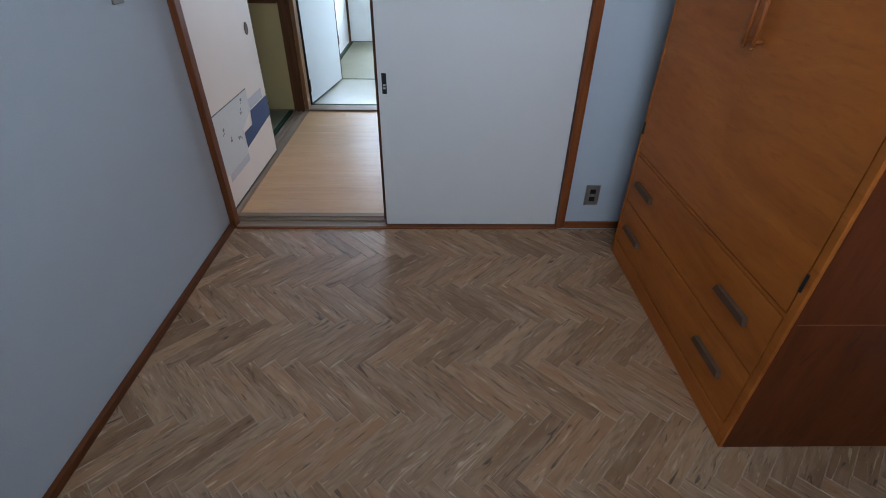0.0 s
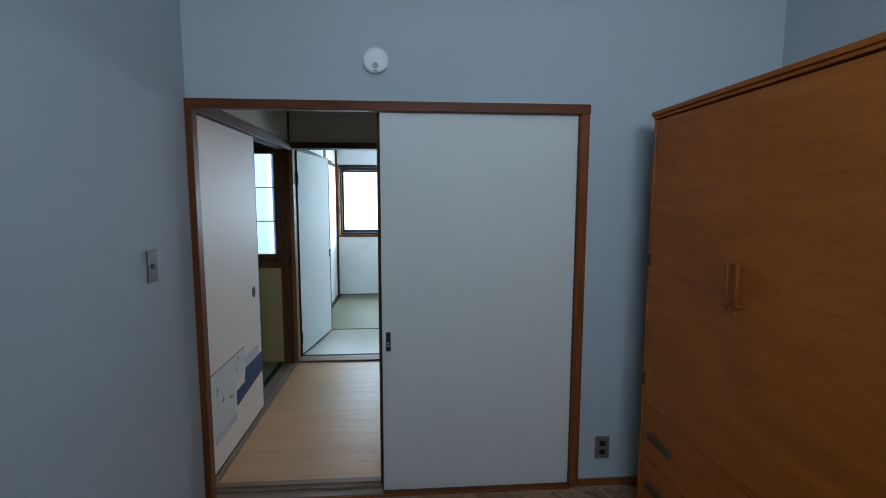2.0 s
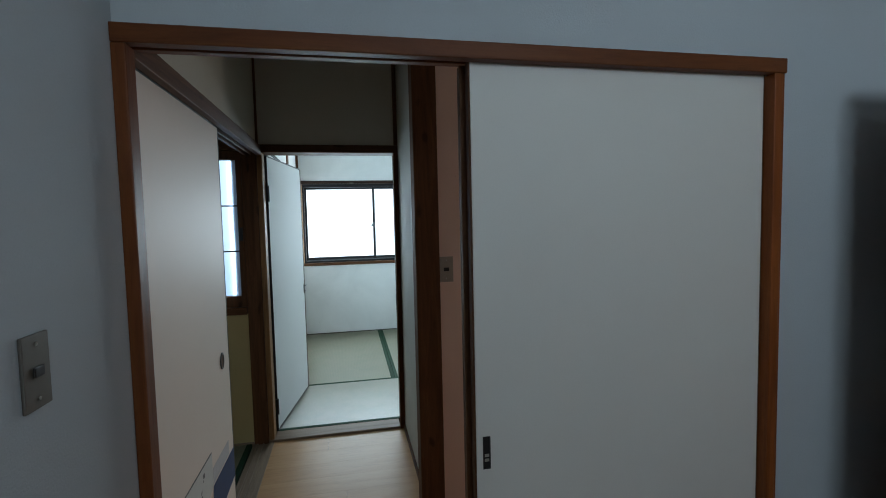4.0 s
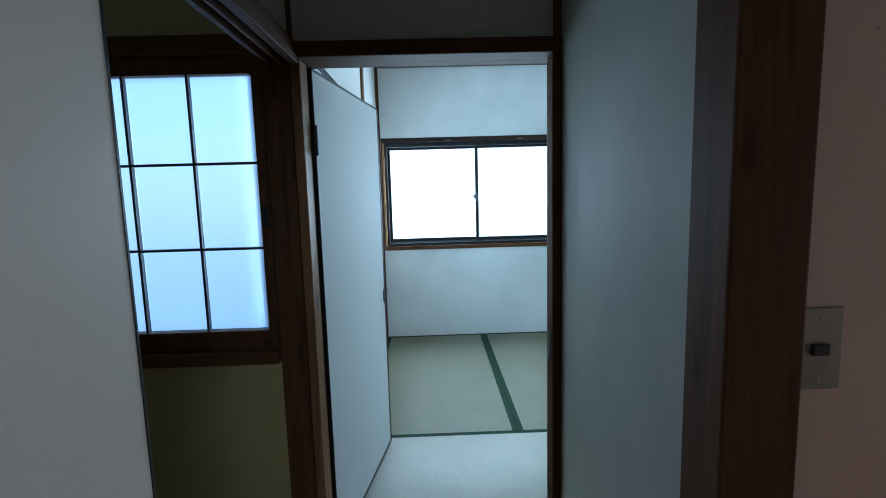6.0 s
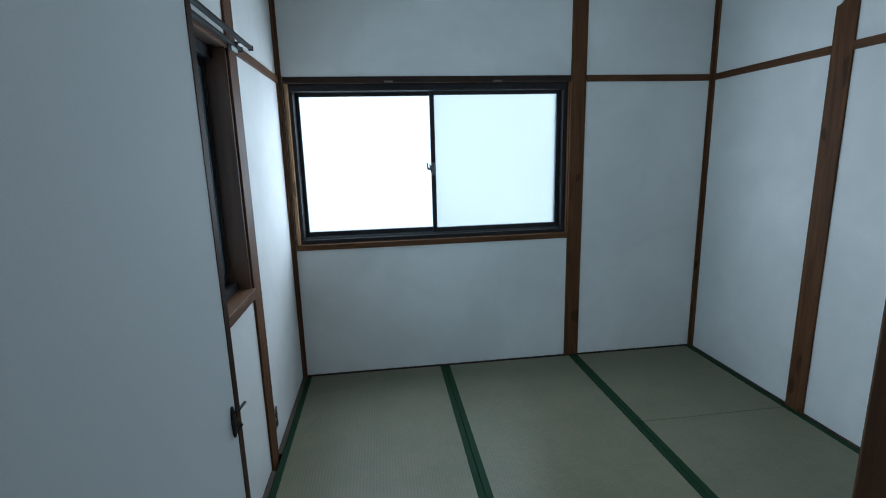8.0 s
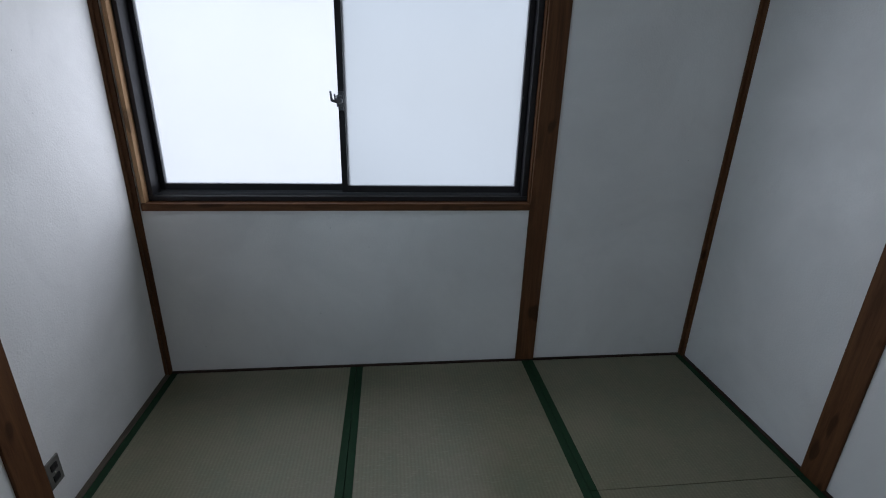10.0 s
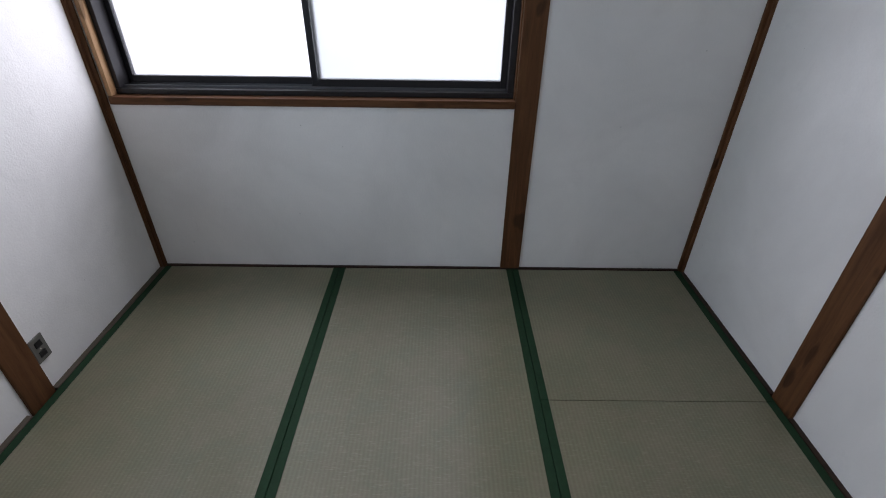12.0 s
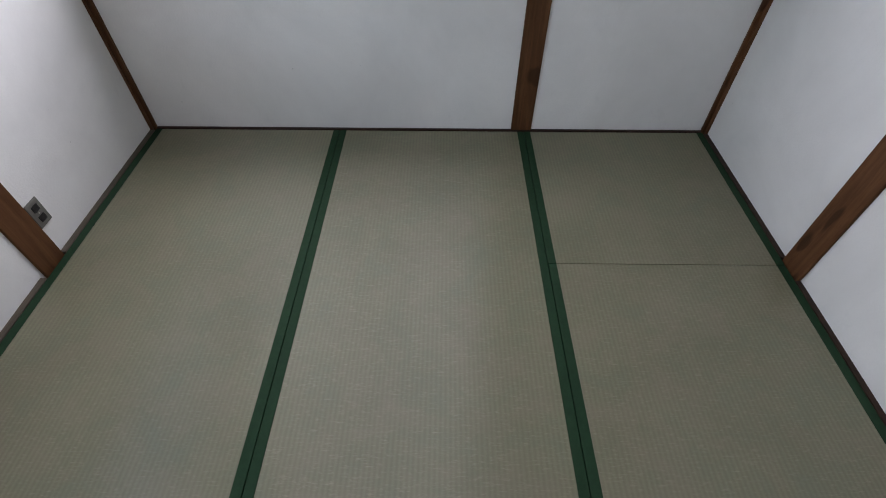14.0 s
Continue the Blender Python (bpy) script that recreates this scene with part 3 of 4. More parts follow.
def sash(parent, x0, x1, y, z0, z1, glass, stile=0.026, flip=False):
    """A sliding sash across x (or across y when flip): stiles, rails and a frosted pane."""
    def rr(a0, a1, d0, d1, c0, c1):
        return (d0, d1, a0, a1, c0, c1) if flip else (a0, a1, d0, d1, c0, c1)
    t = 0.013
    s = part("sash", boxes(rr(x0, x0 + stile, y - t, y + t, z0, z1), rr(x1 - stile, x1, y - t, y + t, z0, z1), rr(x0 + stile, x1 - stile, y - t, y + t, z0, z0 + 0.034), rr(x0 + stile, x1 - stile, y - t, y + t, z1 - 0.030, z1), bevel=0.0015), M_ALU, parent)
    pane = part("pane", boxes(rr(x0 + stile - 0.004, x1 - stile + 0.004, y - 0.0025, y + 0.0025, z0 + 0.030, z1 - 0.026)), glass, s, "bright frosted pane")
    pane.visible_shadow = False
    return s


sash(WB, fx0 + 0.0205, 0.838, TY1 + 0.120, fz0 + 0.026, fz1 - 0.030, M_GLASS_BACK, 0.022)
# The right sash takes the glass with shading in its colour.
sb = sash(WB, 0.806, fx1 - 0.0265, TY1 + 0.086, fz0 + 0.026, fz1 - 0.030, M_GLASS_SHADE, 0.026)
latch = boxes((0.806, 0.830, TY1 + 0.066, TY1 + 0.0725, 1.270, 1.350), (0.800, 0.824, TY1 + 0.054, TY1 + 0.066, 1.286, 1.334), bevel=0.003)
rod(latch, (0.812, TY1 + 0.060, 1.310), (0.812, TY1 + 0.046, 1.310), 0.016, 18, 0.012)
rod(latch, (0.806, TY1 + 0.052, 1.306), (0.782, TY1 + 0.050, 1.312), 0.0065, 10)
rod(latch, (0.782, TY1 + 0.050, 1.309), (0.777, TY1 + 0.050, 1.350), 0.0055, 10, 0.004)
rod(latch, (0.797, TY1 + 0.050, 1.312), (0.794, TY1 + 0.050, 1.340), 0.0045, 10, 0.003)
part("crescent_latch", latch, M_ALU_GREY, WB)
for x in (0.56, 1.21):
    br = boxes((x - 0.026, x + 0.026, TY1 - P - 0.006, TY1 - P - 0.0025, 1.8175, 1.8275), bevel=0.001)
    rod(br, (x - 0.016, TY1 - P - 0.009, 1.8225), (x - 0.016, TY1 - P - 0.0055, 1.8225), 0.004, 8)
    rod(br, (x + 0.016, TY1 - P - 0.009, 1.8225), (x + 0.016, TY1 - P - 0.0055, 1.8225), 0.004, 8)
    part("rail_bracket", br, M_PLATE_DULL, WB)

# side window: deep dark reveal
LY0, LY1 = 2.04, 3.6875
WL = setting("window_2", boxes((TX0 - 0.09, TX0 + 0.022, LY0, LY1, 0.838, 0.880), bevel=0.004), M_POST_Y, "deep side window with a dark reveal and frosted panes", "window")
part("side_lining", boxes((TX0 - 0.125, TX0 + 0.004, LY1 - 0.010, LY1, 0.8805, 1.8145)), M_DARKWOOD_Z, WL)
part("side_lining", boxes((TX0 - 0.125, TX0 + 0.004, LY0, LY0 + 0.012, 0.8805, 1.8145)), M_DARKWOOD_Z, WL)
part("head_lining", boxes((TX0 - 0.125, TX0 - 0.0005, LY0, LY1, 1.815, 1.853)), M_DARKWOOD_Y, WL, "dark wooden head lining")
lx = TX0 - 0.105
for name, r in (("frame_bottom", (lx, lx + 0.06, LY0 + 0.012, LY1 - 0.011, 0.8805, 0.912)), ("frame_top", (lx, lx + 0.06, LY0 + 0.012, LY1 - 0.011, 1.772, 1.8145)), ("frame_side", (lx, lx + 0.06, LY0 + 0.0125, LY0 + 0.035, 0.9125, 1.7715)), ("frame_side", (lx, lx + 0.032, LY1 - 0.024, LY1 - 0.011, 0.9125, 1.7715))):
    part(name, boxes(r, bevel=0.002), M_ALU, WL)
part("track", boxes((TX0 - 0.052, TX0 - 0.047, LY0 + 0.012, LY1 - 0.012, 0.8805, 0.886)), M_ALU_GREY, WL)
sash(WL, 2.850, LY1 - 0.0245, lx + 0.015, 0.914, 1.770, M_GLASS_SIDE, 0.024, True)
sash(WL, LY0 + 0.0355, 2.878, lx + 0.043, 0.914, 1.770, M_GLASS_SIDE, 0.024, True)

# lattice window of the side room: two sliding lattice sashes with frosted panes
WS = setting("window_3", boxes((-1.98, -0.1165, FAR1 - 0.03, FAR1, 0.866, 0.90), (-1.98, -0.1165, FAR1 - 0.03, FAR1, 1.77, 1.80), bevel=0.002), M_ALU, "wooden lattice window glowing with frosted panes", "window")


def lattice_sash(x0, x1, y, pull):
    z0, z1, s = 0.867, 1.799, 0.0315
    f = part("lattice_sash", boxes((x0, x0 + s, y - 0.015, y + 0.015, z0, z1), (x1 - s, x1, y - 0.015, y + 0.015, z0, z1), (x0 + s, x1 - s, y - 0.015, y + 0.015, z0, z0 + 0.064), (x0 + s, x1 - s, y - 0.015, y + 0.015, z1 - 0.053, z1), bevel=0.002), M_POST_Z, WS)
    w = (x1 - x0 - 2 * s) / 4
    h = (z1 - 0.053 - z0 - 0.064) / 3
    for i in range(1, 4):
        part("muntin", boxes((x0 + s + i * w - 0.004, x0 + s + i * w + 0.004, y - 0.011, y + 0.004, z0 + 0.064, z1 - 0.053)), M_BLACK, f)
    for i in range(1, 3):
        part("muntin", boxes((x0 + s, x1 - s, y - 0.012, y + 0.0035, z0 + 0.064 + i * h - 0.004, z0 + 0.064 + i * h + 0.004)), M_BLACK, f)
    for i in range(4):
        for k in range(3):
            pane = part("pane", boxes((x0 + s + i * w + 0.0042, x0 + s + (i + 1) * w - 0.0042, y + 0.005, y + 0.008, z0 + 0.064 + k * h + 0.0042, z0 + 0.064 + (k + 1) * h - 0.0042)), M_GLASS_LATT, f)
            pane.visible_shadow = False
    part("recessed_pull", boxes((pull - 0.010, pull + 0.010, y - 0.0165, y - 0.0145, 1.265, 1.345), bevel=0.0006), M_BLACK, f)


lattice_sash(-0.974, -0.1168, FAR0 + 0.008, -0.132)
lattice_sash(-1.96, -0.95, FAR0 + 0.044, -1.94)

# ---- things: study ----


def sliding_door(x0, x1, y0, y1, pull_x, stile=0.0028):
    d = thing("sliding_door", "pale sheet-covered wooden sliding door, pushed aside in its lintel", "door", (x0, y0, 0.004), "sliding doors of the study")
    w, t, h = x1 - x0, y1 - y0, 1.769
    part("panel", boxes((stile + 0.0002, w - 0.003, 0.0, t, 0.002, h - 0.002), bevel=0.0015), M_LEAF, d)
    part("edge_stile", boxes((-0.002, stile, 0.0015, t - 0.0015, 0.0, h), bevel=0.001), M_POST_Z, d, "dark brown door edge")
    part("edge_stile", boxes((w - 0.0028, w + 0.002, 0.0015, t - 0.0015, 0.0, h), bevel=0.001), M_POST_Z, d, "dark brown door edge")
    if pull_x:
        px = pull_x - x0
        p = part("recessed_pull", boxes((px - 0.0105, px - 0.008, -0.002, 0.0005, 0.685, 0.775), (px + 0.008, px + 0.0105, -0.002, 0.0005, 0.685, 0.775), (px - 0.008, px + 0.008, -0.002, 0.0005, 0.685, 0.6875), (px - 0.008, px + 0.008, -0.002, 0.0005, 0.7725, 0.775)), M_BLACK, d, "dark recessed latch pull")
        part("slot", boxes((px - 0.008, px + 0.008, -0.0008, 0.0004, 0.6875, 0.7725)), M_DARK, p)
        part("catch", boxes((px - 0.006, px + 0.006, -0.003, -0.0009, 0.706, 0.714), (px - 0.006, px + 0.006, -0.003, -0.0009, 0.719, 0.727), bevel=0.0006), M_STEEL, p, "bright metal catch")
    return d


sliding_door(0.806, 1.705, 0.0185, 0.0505, 0.837)
sliding_door(0.794, 1.705, 0.0605, 0.0915, 0, 0.035)


def wardrobe():
    X, Y0, Y1, H, D = 1.935, -1.285, -0.215, 1.742, 0.60
    w = thing("wardrobe", "brown veneered wardrobe with two doors above two wide drawers", "wardrobe", (X, Y1, 0))
    L = Y0 - Y1  # runs towards -y
    part("side_panel", boxes((0.012, D, L, L + 0.022, 0.0, H - 0.03), bevel=0.002), M_WARD_SHADED, w, "red-brown side panel with a seam, its shade in the colour")
    part("side_trim", boxes((0.02, D, L - 0.0015, L - 0.0003, 0.513, 0.5155)), M_SEAM, w)
    for x, z, h, lean in ((0.10, 0.40, 0.075, 0.30), (0.19, 0.45, 0.045, 0.35), (0.245, 0.36, 0.030, -0.10), (0.33, 0.44, 0.060, 0.22), (0.155, 0.30, 0.025, 0.30)):
        mark = moved(boxes((-0.0016, 0.0016, 0.0, 0.0006, -h / 2, h / 2)), pose(x, L - 0.0007, z, 0, math.degrees(lean), 0))
        part("scuff_mark", mark, M_SCUFF, w, "dark worn scuff")
    part("side_panel", boxes((0.012, D, -0.022, 0.0, 0.0, H - 0.03), bevel=0.002), M_WARD_SHADED, w)
    part("back_panel", boxes((D - 0.01, D, L + 0.0225, -0.0225, 0.03, H - 0.031)), M_WARD_SHADED, w)
    part("front_stile", boxes((0.0, 0.0118, L, L + 0.024, 0.0, H - 0.031), bevel=0.002), M_WARD_Y, w)
    part("front_stile", boxes((0.0, 0.0118, -0.018, 0.0, 0.0, H - 0.031), bevel=0.002), M_WARD_Y, w)
    part("plinth", boxes((0.001, 0.02, L + 0.0245, -0.0185, 0.0, 0.076), bevel=0.002), M_WARD_Y, w)
    part("cross_rail", boxes((0.004, 0.02, L + 0.0245, -0.0185, 0.514, 0.526), bevel=0.001), M_WARD_Y, w)
    for z0, z1 in ((0.02, 0.075), (0.506, 0.524), (H - 0.055, H - 0.035)):
        part("shelf", boxes((0.022, D - 0.012, L + 0.024, -0.024, z0, z1)), M_WARD_SHADED, w)
    part("dark_interior", boxes((0.024, 0.03, L + 0.024, -0.024, 0.081, 0.505), (0.024, 0.03, L + 0.024, -0.024, 0.525, H - 0.056)), M_GAP, w)
    part("top_board", boxes((-0.004, D, L - 0.004, 0.004, H - 0.030, H - 0.018), (-0.010, D, L - 0.010, 0.010, H - 0.0175, H), bevel=0.003), M_WARD_Y, w, "stepped cornice board")
    for z0, z1 in ((0.082, 0.293), (0.299, 0.510)):
        d = part("drawer", boxes((0.002, 0.021, L + 0.028, -0.022, z0, z1), bevel=0.0025), M_WARD_Y, w)
        for ya in (-0.17, -0.87):
            zc = (z0 + z1) / 2 + 0.005
            outline = [(-0.085, -0.012), (-0.075, 0.012), (0.075, 0.012), (0.085, -0.012)]
            part("drawer_pull", moved(prism([(y + ya, z + zc) for y, z in outline], 0.016, "x", -0.014), Matrix.Identity(4)), M_PULLGREY, d, "grey-brown bevelled drawer pull")
    mid = -0.548
    for n, (ya, yb) in enumerate(((L + 0.028, mid - 0.0001), (mid + 0.0001, -0.022))):
        d = part("door", boxes((0.002, 0.021, ya, yb, 0.530, H - 0.036), bevel=0.0012), M_WARD_Y, w)
        yc = mid + (-0.021 if n == 0 else 0.021)
        hb = bmesh.new()
        rod(hb, (-0.022, yc, 1.055), (-0.022, yc, 1.205), 0.0062, 14)
        for z in (1.068, 1.192):
            rod(hb, (-0.022, yc, z), (0.004, yc, z), 0.006, 12)
        for z, s in ((1.055, -1), (1.205, 1)):
            rod(hb, (-0.022, yc, z), (-0.022, yc, z + 0.008 * s), 0.0072, 14, 0.004)
        part("door_handle", hb, M_WARD_PULL, d, "glossy turned wooden handle", True)
        ye = L + 0.020 if n == 0 else -0.016
        for z in (0.63, 1.14, 1.62):
            hg = bmesh.new()
            rod(hg, (-0.002, ye, z - 0.025), (-0.002, ye, z + 0.025), 0.0045, 10)
            part("hinge", hg, M_BLACK, d)


wardrobe()


def wall_plate(name, label, category, m, w, h, kind, face=M_PLATE):
    """A metal wall plate lying in the xz plane, facing -y, centred on the pose m."""
    p = new(name)
    p.matrix_world = m
    tagged(p, label, category)
    part("plate", boxes((-w / 2, w / 2, -0.006, 0.0, -h / 2, h / 2), bevel=0.002), face, p)
    if kind == "socket":
        for z in (-0.021, 0.021):
            o = part("outlet", boxes((-0.014, 0.014, -0.0075, -0.0062, z - 0.012, z + 0.012), bevel=0.002), M_DARK, p, "dark two-pin outlet")
            part("slot", boxes((-0.0075, -0.0050, -0.0082, -0.0076, z - 0.005, z + 0.005), (0.0050, 0.0075, -0.0082, -0.0076, z - 0.005, z + 0.005)), M_BLACK, o)
    else:
        part("rocker", boxes((-0.0125, 0.0125, -0.010, -0.0062, -0.0085, 0.0085), bevel=0.002), M_DARK, p, "small dark switch")
    for z in (-h / 2 + 0.016, h / 2 - 0.016) if kind == "switch" else (0.0,):
        sc = bmesh.new()
        rod(sc, (0, -0.0075, z), (0, -0.0062, z), 0.003, 10)
        part("screw", sc, M_STEEL, p)
    return p


wall_plate("wall_socket", "tarnished metal double wall socket above the skirting", "socket", pose(1.862, 0.0, 0.193), 0.072, 0.112, "socket")
wall_plate("light_switch", "tarnished metal light switch plate on the study wall", "switch", pose(0.0, -0.341, 1.146, 0, 0, 90), 0.066, 0.118, "switch", M_PLATE_DULL)

al = new("fire_alarm")
al.matrix_world = pose(0.798, 0.0, 1.975, 90, 0, 0)
tagged(al, "round white fire alarm on the wall above the door", "alarm")
part("base", turned(((0.050, 0.0), (0.051, 0.010), (0.049, 0.012))), M_WHITE, al, "", False)
part("cover", turned(((0.0535, 0.0125), (0.0545, 0.017), (0.053, 0.026), (0.047, 0.032), (0.030, 0.035), (0.006, 0.036)), 40), M_WHITE, al, "", True)
part("button", moved(turned(((0.0135, 0.0), (0.0135, 0.0035), (0.012, 0.0045)), 24), pose(0, -0.026, 0.0338)), M_LENS, al, "pale grey test button")
part("slot", boxes((-0.010, 0.010, -0.0478, -0.0455, 0.0325, 0.0345)), M_DARK, al)

# ---- things: hall ----
wall_plate("light_switch", "nickel light switch plate beside the dark corner post", "switch", pose(0.9255, 0.925, 1.139), 0.064, 0.116, "switch")


def fusuma(x, y0, y1, art):
    f = thing("sliding_screen", "white papered sliding screen with a pale and indigo printed band" if art else "white papered sliding screen with a thin black rim", "screen", (x, y0, HZ), "papered sliding screens")
    w, h, t = y1 - y0, 1.767, 0.022
    part("paper_panel", boxes((-t, 0.0, 0.006, w - 0.006, 0.012, h - 0.006)), M_FUSUMA, f)
    for r in ((-t - 0.001, 0.0015, w - 0.006, w, 0.0, h), (-t - 0.001, 0.0015, 0.0, 0.006, 0.0, h), (-t - 0.001, 0.0015, 0.006, w - 0.006, 0.0, 0.012), (-t - 0.001, 0.0015, 0.006, w - 0.006, h - 0.006, h)):
        part("rim", boxes(r, bevel=0.001), M_BLACK, f)
    p = part("finger_pull", moved(turned(((0.026, 0.0), (0.0265, 0.003), (0.021, 0.0035), (0.020, 0.001)), 28), pose(0.0003, w - 0.118, 0.802, 90, 0, 90) @ Matrix.Diagonal((1.0, 1.30, 1, 1))), M_BLACK, f, "black oval finger pull", True)
    part("cup", moved(turned(((0.019, 0.0), (0.019, 0.0018)), 24), pose(0.0003, w - 0.118, 0.802, 90, 0, 90) @ Matrix.Diagonal((1.0, 1.30, 1, 1))), M_PULLGREY, p)
    if art:
        def at(pts):
            return [(y - y0, z - HZ) for y, z in pts]
        part("printed_field", prism(at([(0.012, 0.20), (0.012, 0.522), (0.66, 0.522), (0.66, 0.40), (0.50, 0.34), (0.50, 0.20)]), 0.0005, "x", 0.0002), M_PALEPRINT, f, "pale sage printed field")
        part("printed_field", prism(at([(0.665, 0.402), (0.665, 0.462), (0.90, 0.462), (0.90, 0.402)]), 0.0005, "x", 0.0002), M_GREYPRINT, f)
        part("printed_field", prism(at([(0.20, 0.155), (0.20, 0.198), (0.50, 0.198), (0.50, 0.155)]), 0.0005, "x", 0.0002), M_GREYPRINT, f)
        part("printed_line", prism(at([(0.012, 0.5225), (0.012, 0.529), (0.655, 0.529), (0.655, 0.5225)]), 0.0005, "x", 0.0004), M_PRINTLINE, f)
        part("indigo_block", prism(at([(0.508, 0.226), (0.508, 0.318), (0.645, 0.318), (0.66, 0.396), (0.9755, 0.396), (0.9755, 0.268)]), 0.0005, "x", 0.0008), M_INDIGO, f, "stepped indigo block")
        rnd = random.Random(4)
        for y, z in ((0.12, 0.29), (0.24, 0.41), (0.31, 0.35), (0.41, 0.31), (0.44, 0.31), (0.52, 0.43), (0.55, 0.47)):
            bm = bmesh.new()
            for _ in range(4):
                a, b, s = rnd.uniform(-0.012, 0.014), rnd.uniform(-0.016, 0.016), rnd.uniform(0.004, 0.008)
                box(bm, 0.0006, 0.0010, y + a - s * 0.7, y + a + s * 0.7, z + b - s, z + b + s)
            part("sprig", bm, M_PRINTLINE, f, "small grey printed sprig")
    return f


fusuma(-0.0325, 0.004, 0.982, True)
fusuma(-0.0675, 0.010, 0.975, False)

# ---- things: tatami room ----


def hinged_door():
    a = math.degrees(math.atan2(2.745 - 1.945, 0.140 - 0.012))
    d = new("hinged_door")
    d.matrix_world = pose(0.012, 1.945, 0.030, 0, 0, a)
    tagged(d, "plain white hinged door with black edges, standing wide open", "door")
    w, h, t = 0.812, 1.752, 0.034
    part("panel", boxes((0.004, w - 0.0202, 0.0, t, 0.012, h - 0.004)), M_DOORFACE, d)
    part("hinge_edge", boxes((0.0, 0.004, -0.001, t + 0.001, 0.0, h), bevel=0.001), M_BLACK, d, "black door edge")
    part("lock_edge", boxes((w - 0.020, w, -0.0015, t + 0.0015, 0.0, h), bevel=0.001), M_DARKWOOD_Z, d, "dark door edge")
    part("bottom_edge", boxes((0.004, w - 0.0202, -0.0015, t + 0.0015, 0.0, 0.012), bevel=0.001), M_BLACK, d, "black door edge")
    part("top_edge", boxes((0.004, w - 0.0202, -0.0015, t + 0.0015, h - 0.004, h + 0.006), bevel=0.001), M_ALU_GREY, d)
    pl = part("pull_plate", moved(turned(((0.0165, 0.0), (0.0165, 0.003), (0.0135, 0.005)), 24), pose(w - 0.036, -0.0005, 0.810, 90, 0, 0) @ Matrix.Diagonal((0.5, 2.3, 1, 1))), M_BLACK, d, "black oval door pull", True)
    lv = bmesh.new()
    rod(lv, (w - 0.034, -0.003, 0.832), (w - 0.022, -0.010, 0.832), 0.004, 10)
    rod(lv, (w - 0.022, -0.010, 0.832), (w + 0.010, -0.009, 0.832), 0.0035, 10)
    rod(lv, (w - 0.034, -0.003, 0.782), (w - 0.012, -0.008, 0.790), 0.003, 10)
    part("lever", lv, M_BLACK, pl)
    for z in (0.16, 1.52):
        hg = bmesh.new()
        rod(hg, (-0.006, -0.004, z - 0.05), (-0.006, -0.004, z + 0.05), 0.0075, 12)
        box(hg, -0.012, 0.0, 0.0, 0.02, z - 0.048, z + 0.048)
        part("hinge", hg, M_BLACK, d, "black barrel hinge")


hinged_door()
st = boxes((0.7850, 0.7880, FAR0 + 0.014, FAR0 + 0.040, 0.785, 0.885), bevel=0.0008)
rod(st, (0.7840, FAR0 + 0.027, 0.80), (0.7852, FAR0 + 0.027, 0.80), 0.004, 8)
rod(st, (0.7840, FAR0 + 0.027, 0.87), (0.7852, FAR0 + 0.027, 0.87), 0.004, 8)
tagged(new("strike_plate", mesh_of("strike_plate", st, M_ALU)), "small dark metal strike plate on the door jamb", "strike plate")


def curtain_rails():
    c = thing("curtain_rail", "pair of dark metal curtain rails above the side window", "curtain rail", (TX0 + 0.013, 3.75, 1.781))
    for x, z in ((0.022, 0.045), (0.062, 0.050)):
        part("rail", boxes((x - 0.009, x + 0.009, -1.72, 0.02, z - 0.006, z + 0.006), bevel=0.002), M_RAIL, c)
        part("end_stop", boxes((x - 0.010, x + 0.010, 0.0205, 0.030, z - 0.010, z + 0.010), bevel=0.003), M_RAIL, c)
    for y in (-0.06, -0.85, -1.62):
        part("bracket", boxes((0.0, 0.068, y - 0.010, y + 0.010, 0.0515, 0.0545), (0.0, 0.003, y - 0.010, y + 0.010, 0.02, 0.0515), (0.033, 0.036, y - 0.008, y + 0.008, 0.03, 0.0515), bevel=0.0008), M_RAIL, c)
    for y in (-0.03, -0.05, -0.075):
        part("glider", boxes((0.018, 0.026, y - 0.003, y + 0.003, 0.022, 0.039), bevel=0.001), M_WHITE, c)


curtain_rails()
wall_plate("wall_socket", "grey double wall socket low beside the brown post", "socket", pose(TX0, 3.847, 0.187, 0, 0, 90), 0.062, 0.100, "socket", M_SOCKET)

# a strip of wallpaper that laps over the post and has curled at its end
flap = [(3.76, 2.46), (3.8125, 2.46), (3.8125, 2.022)] + [(3.8125 - 0.062 * math.sin(i * math.pi / 16), 2.022 + 0.085 - 0.085 * math.cos(i * math.pi / 16)) for i in range(1, 9)]
tagged(new("loose_wallpaper", mesh_of("loose_wallpaper", prism(flap, 0.003, "x", TX1 - P - 0.0035), M_PLASTER)), "white wallpaper edge lapping over the brown post", "wallpaper")


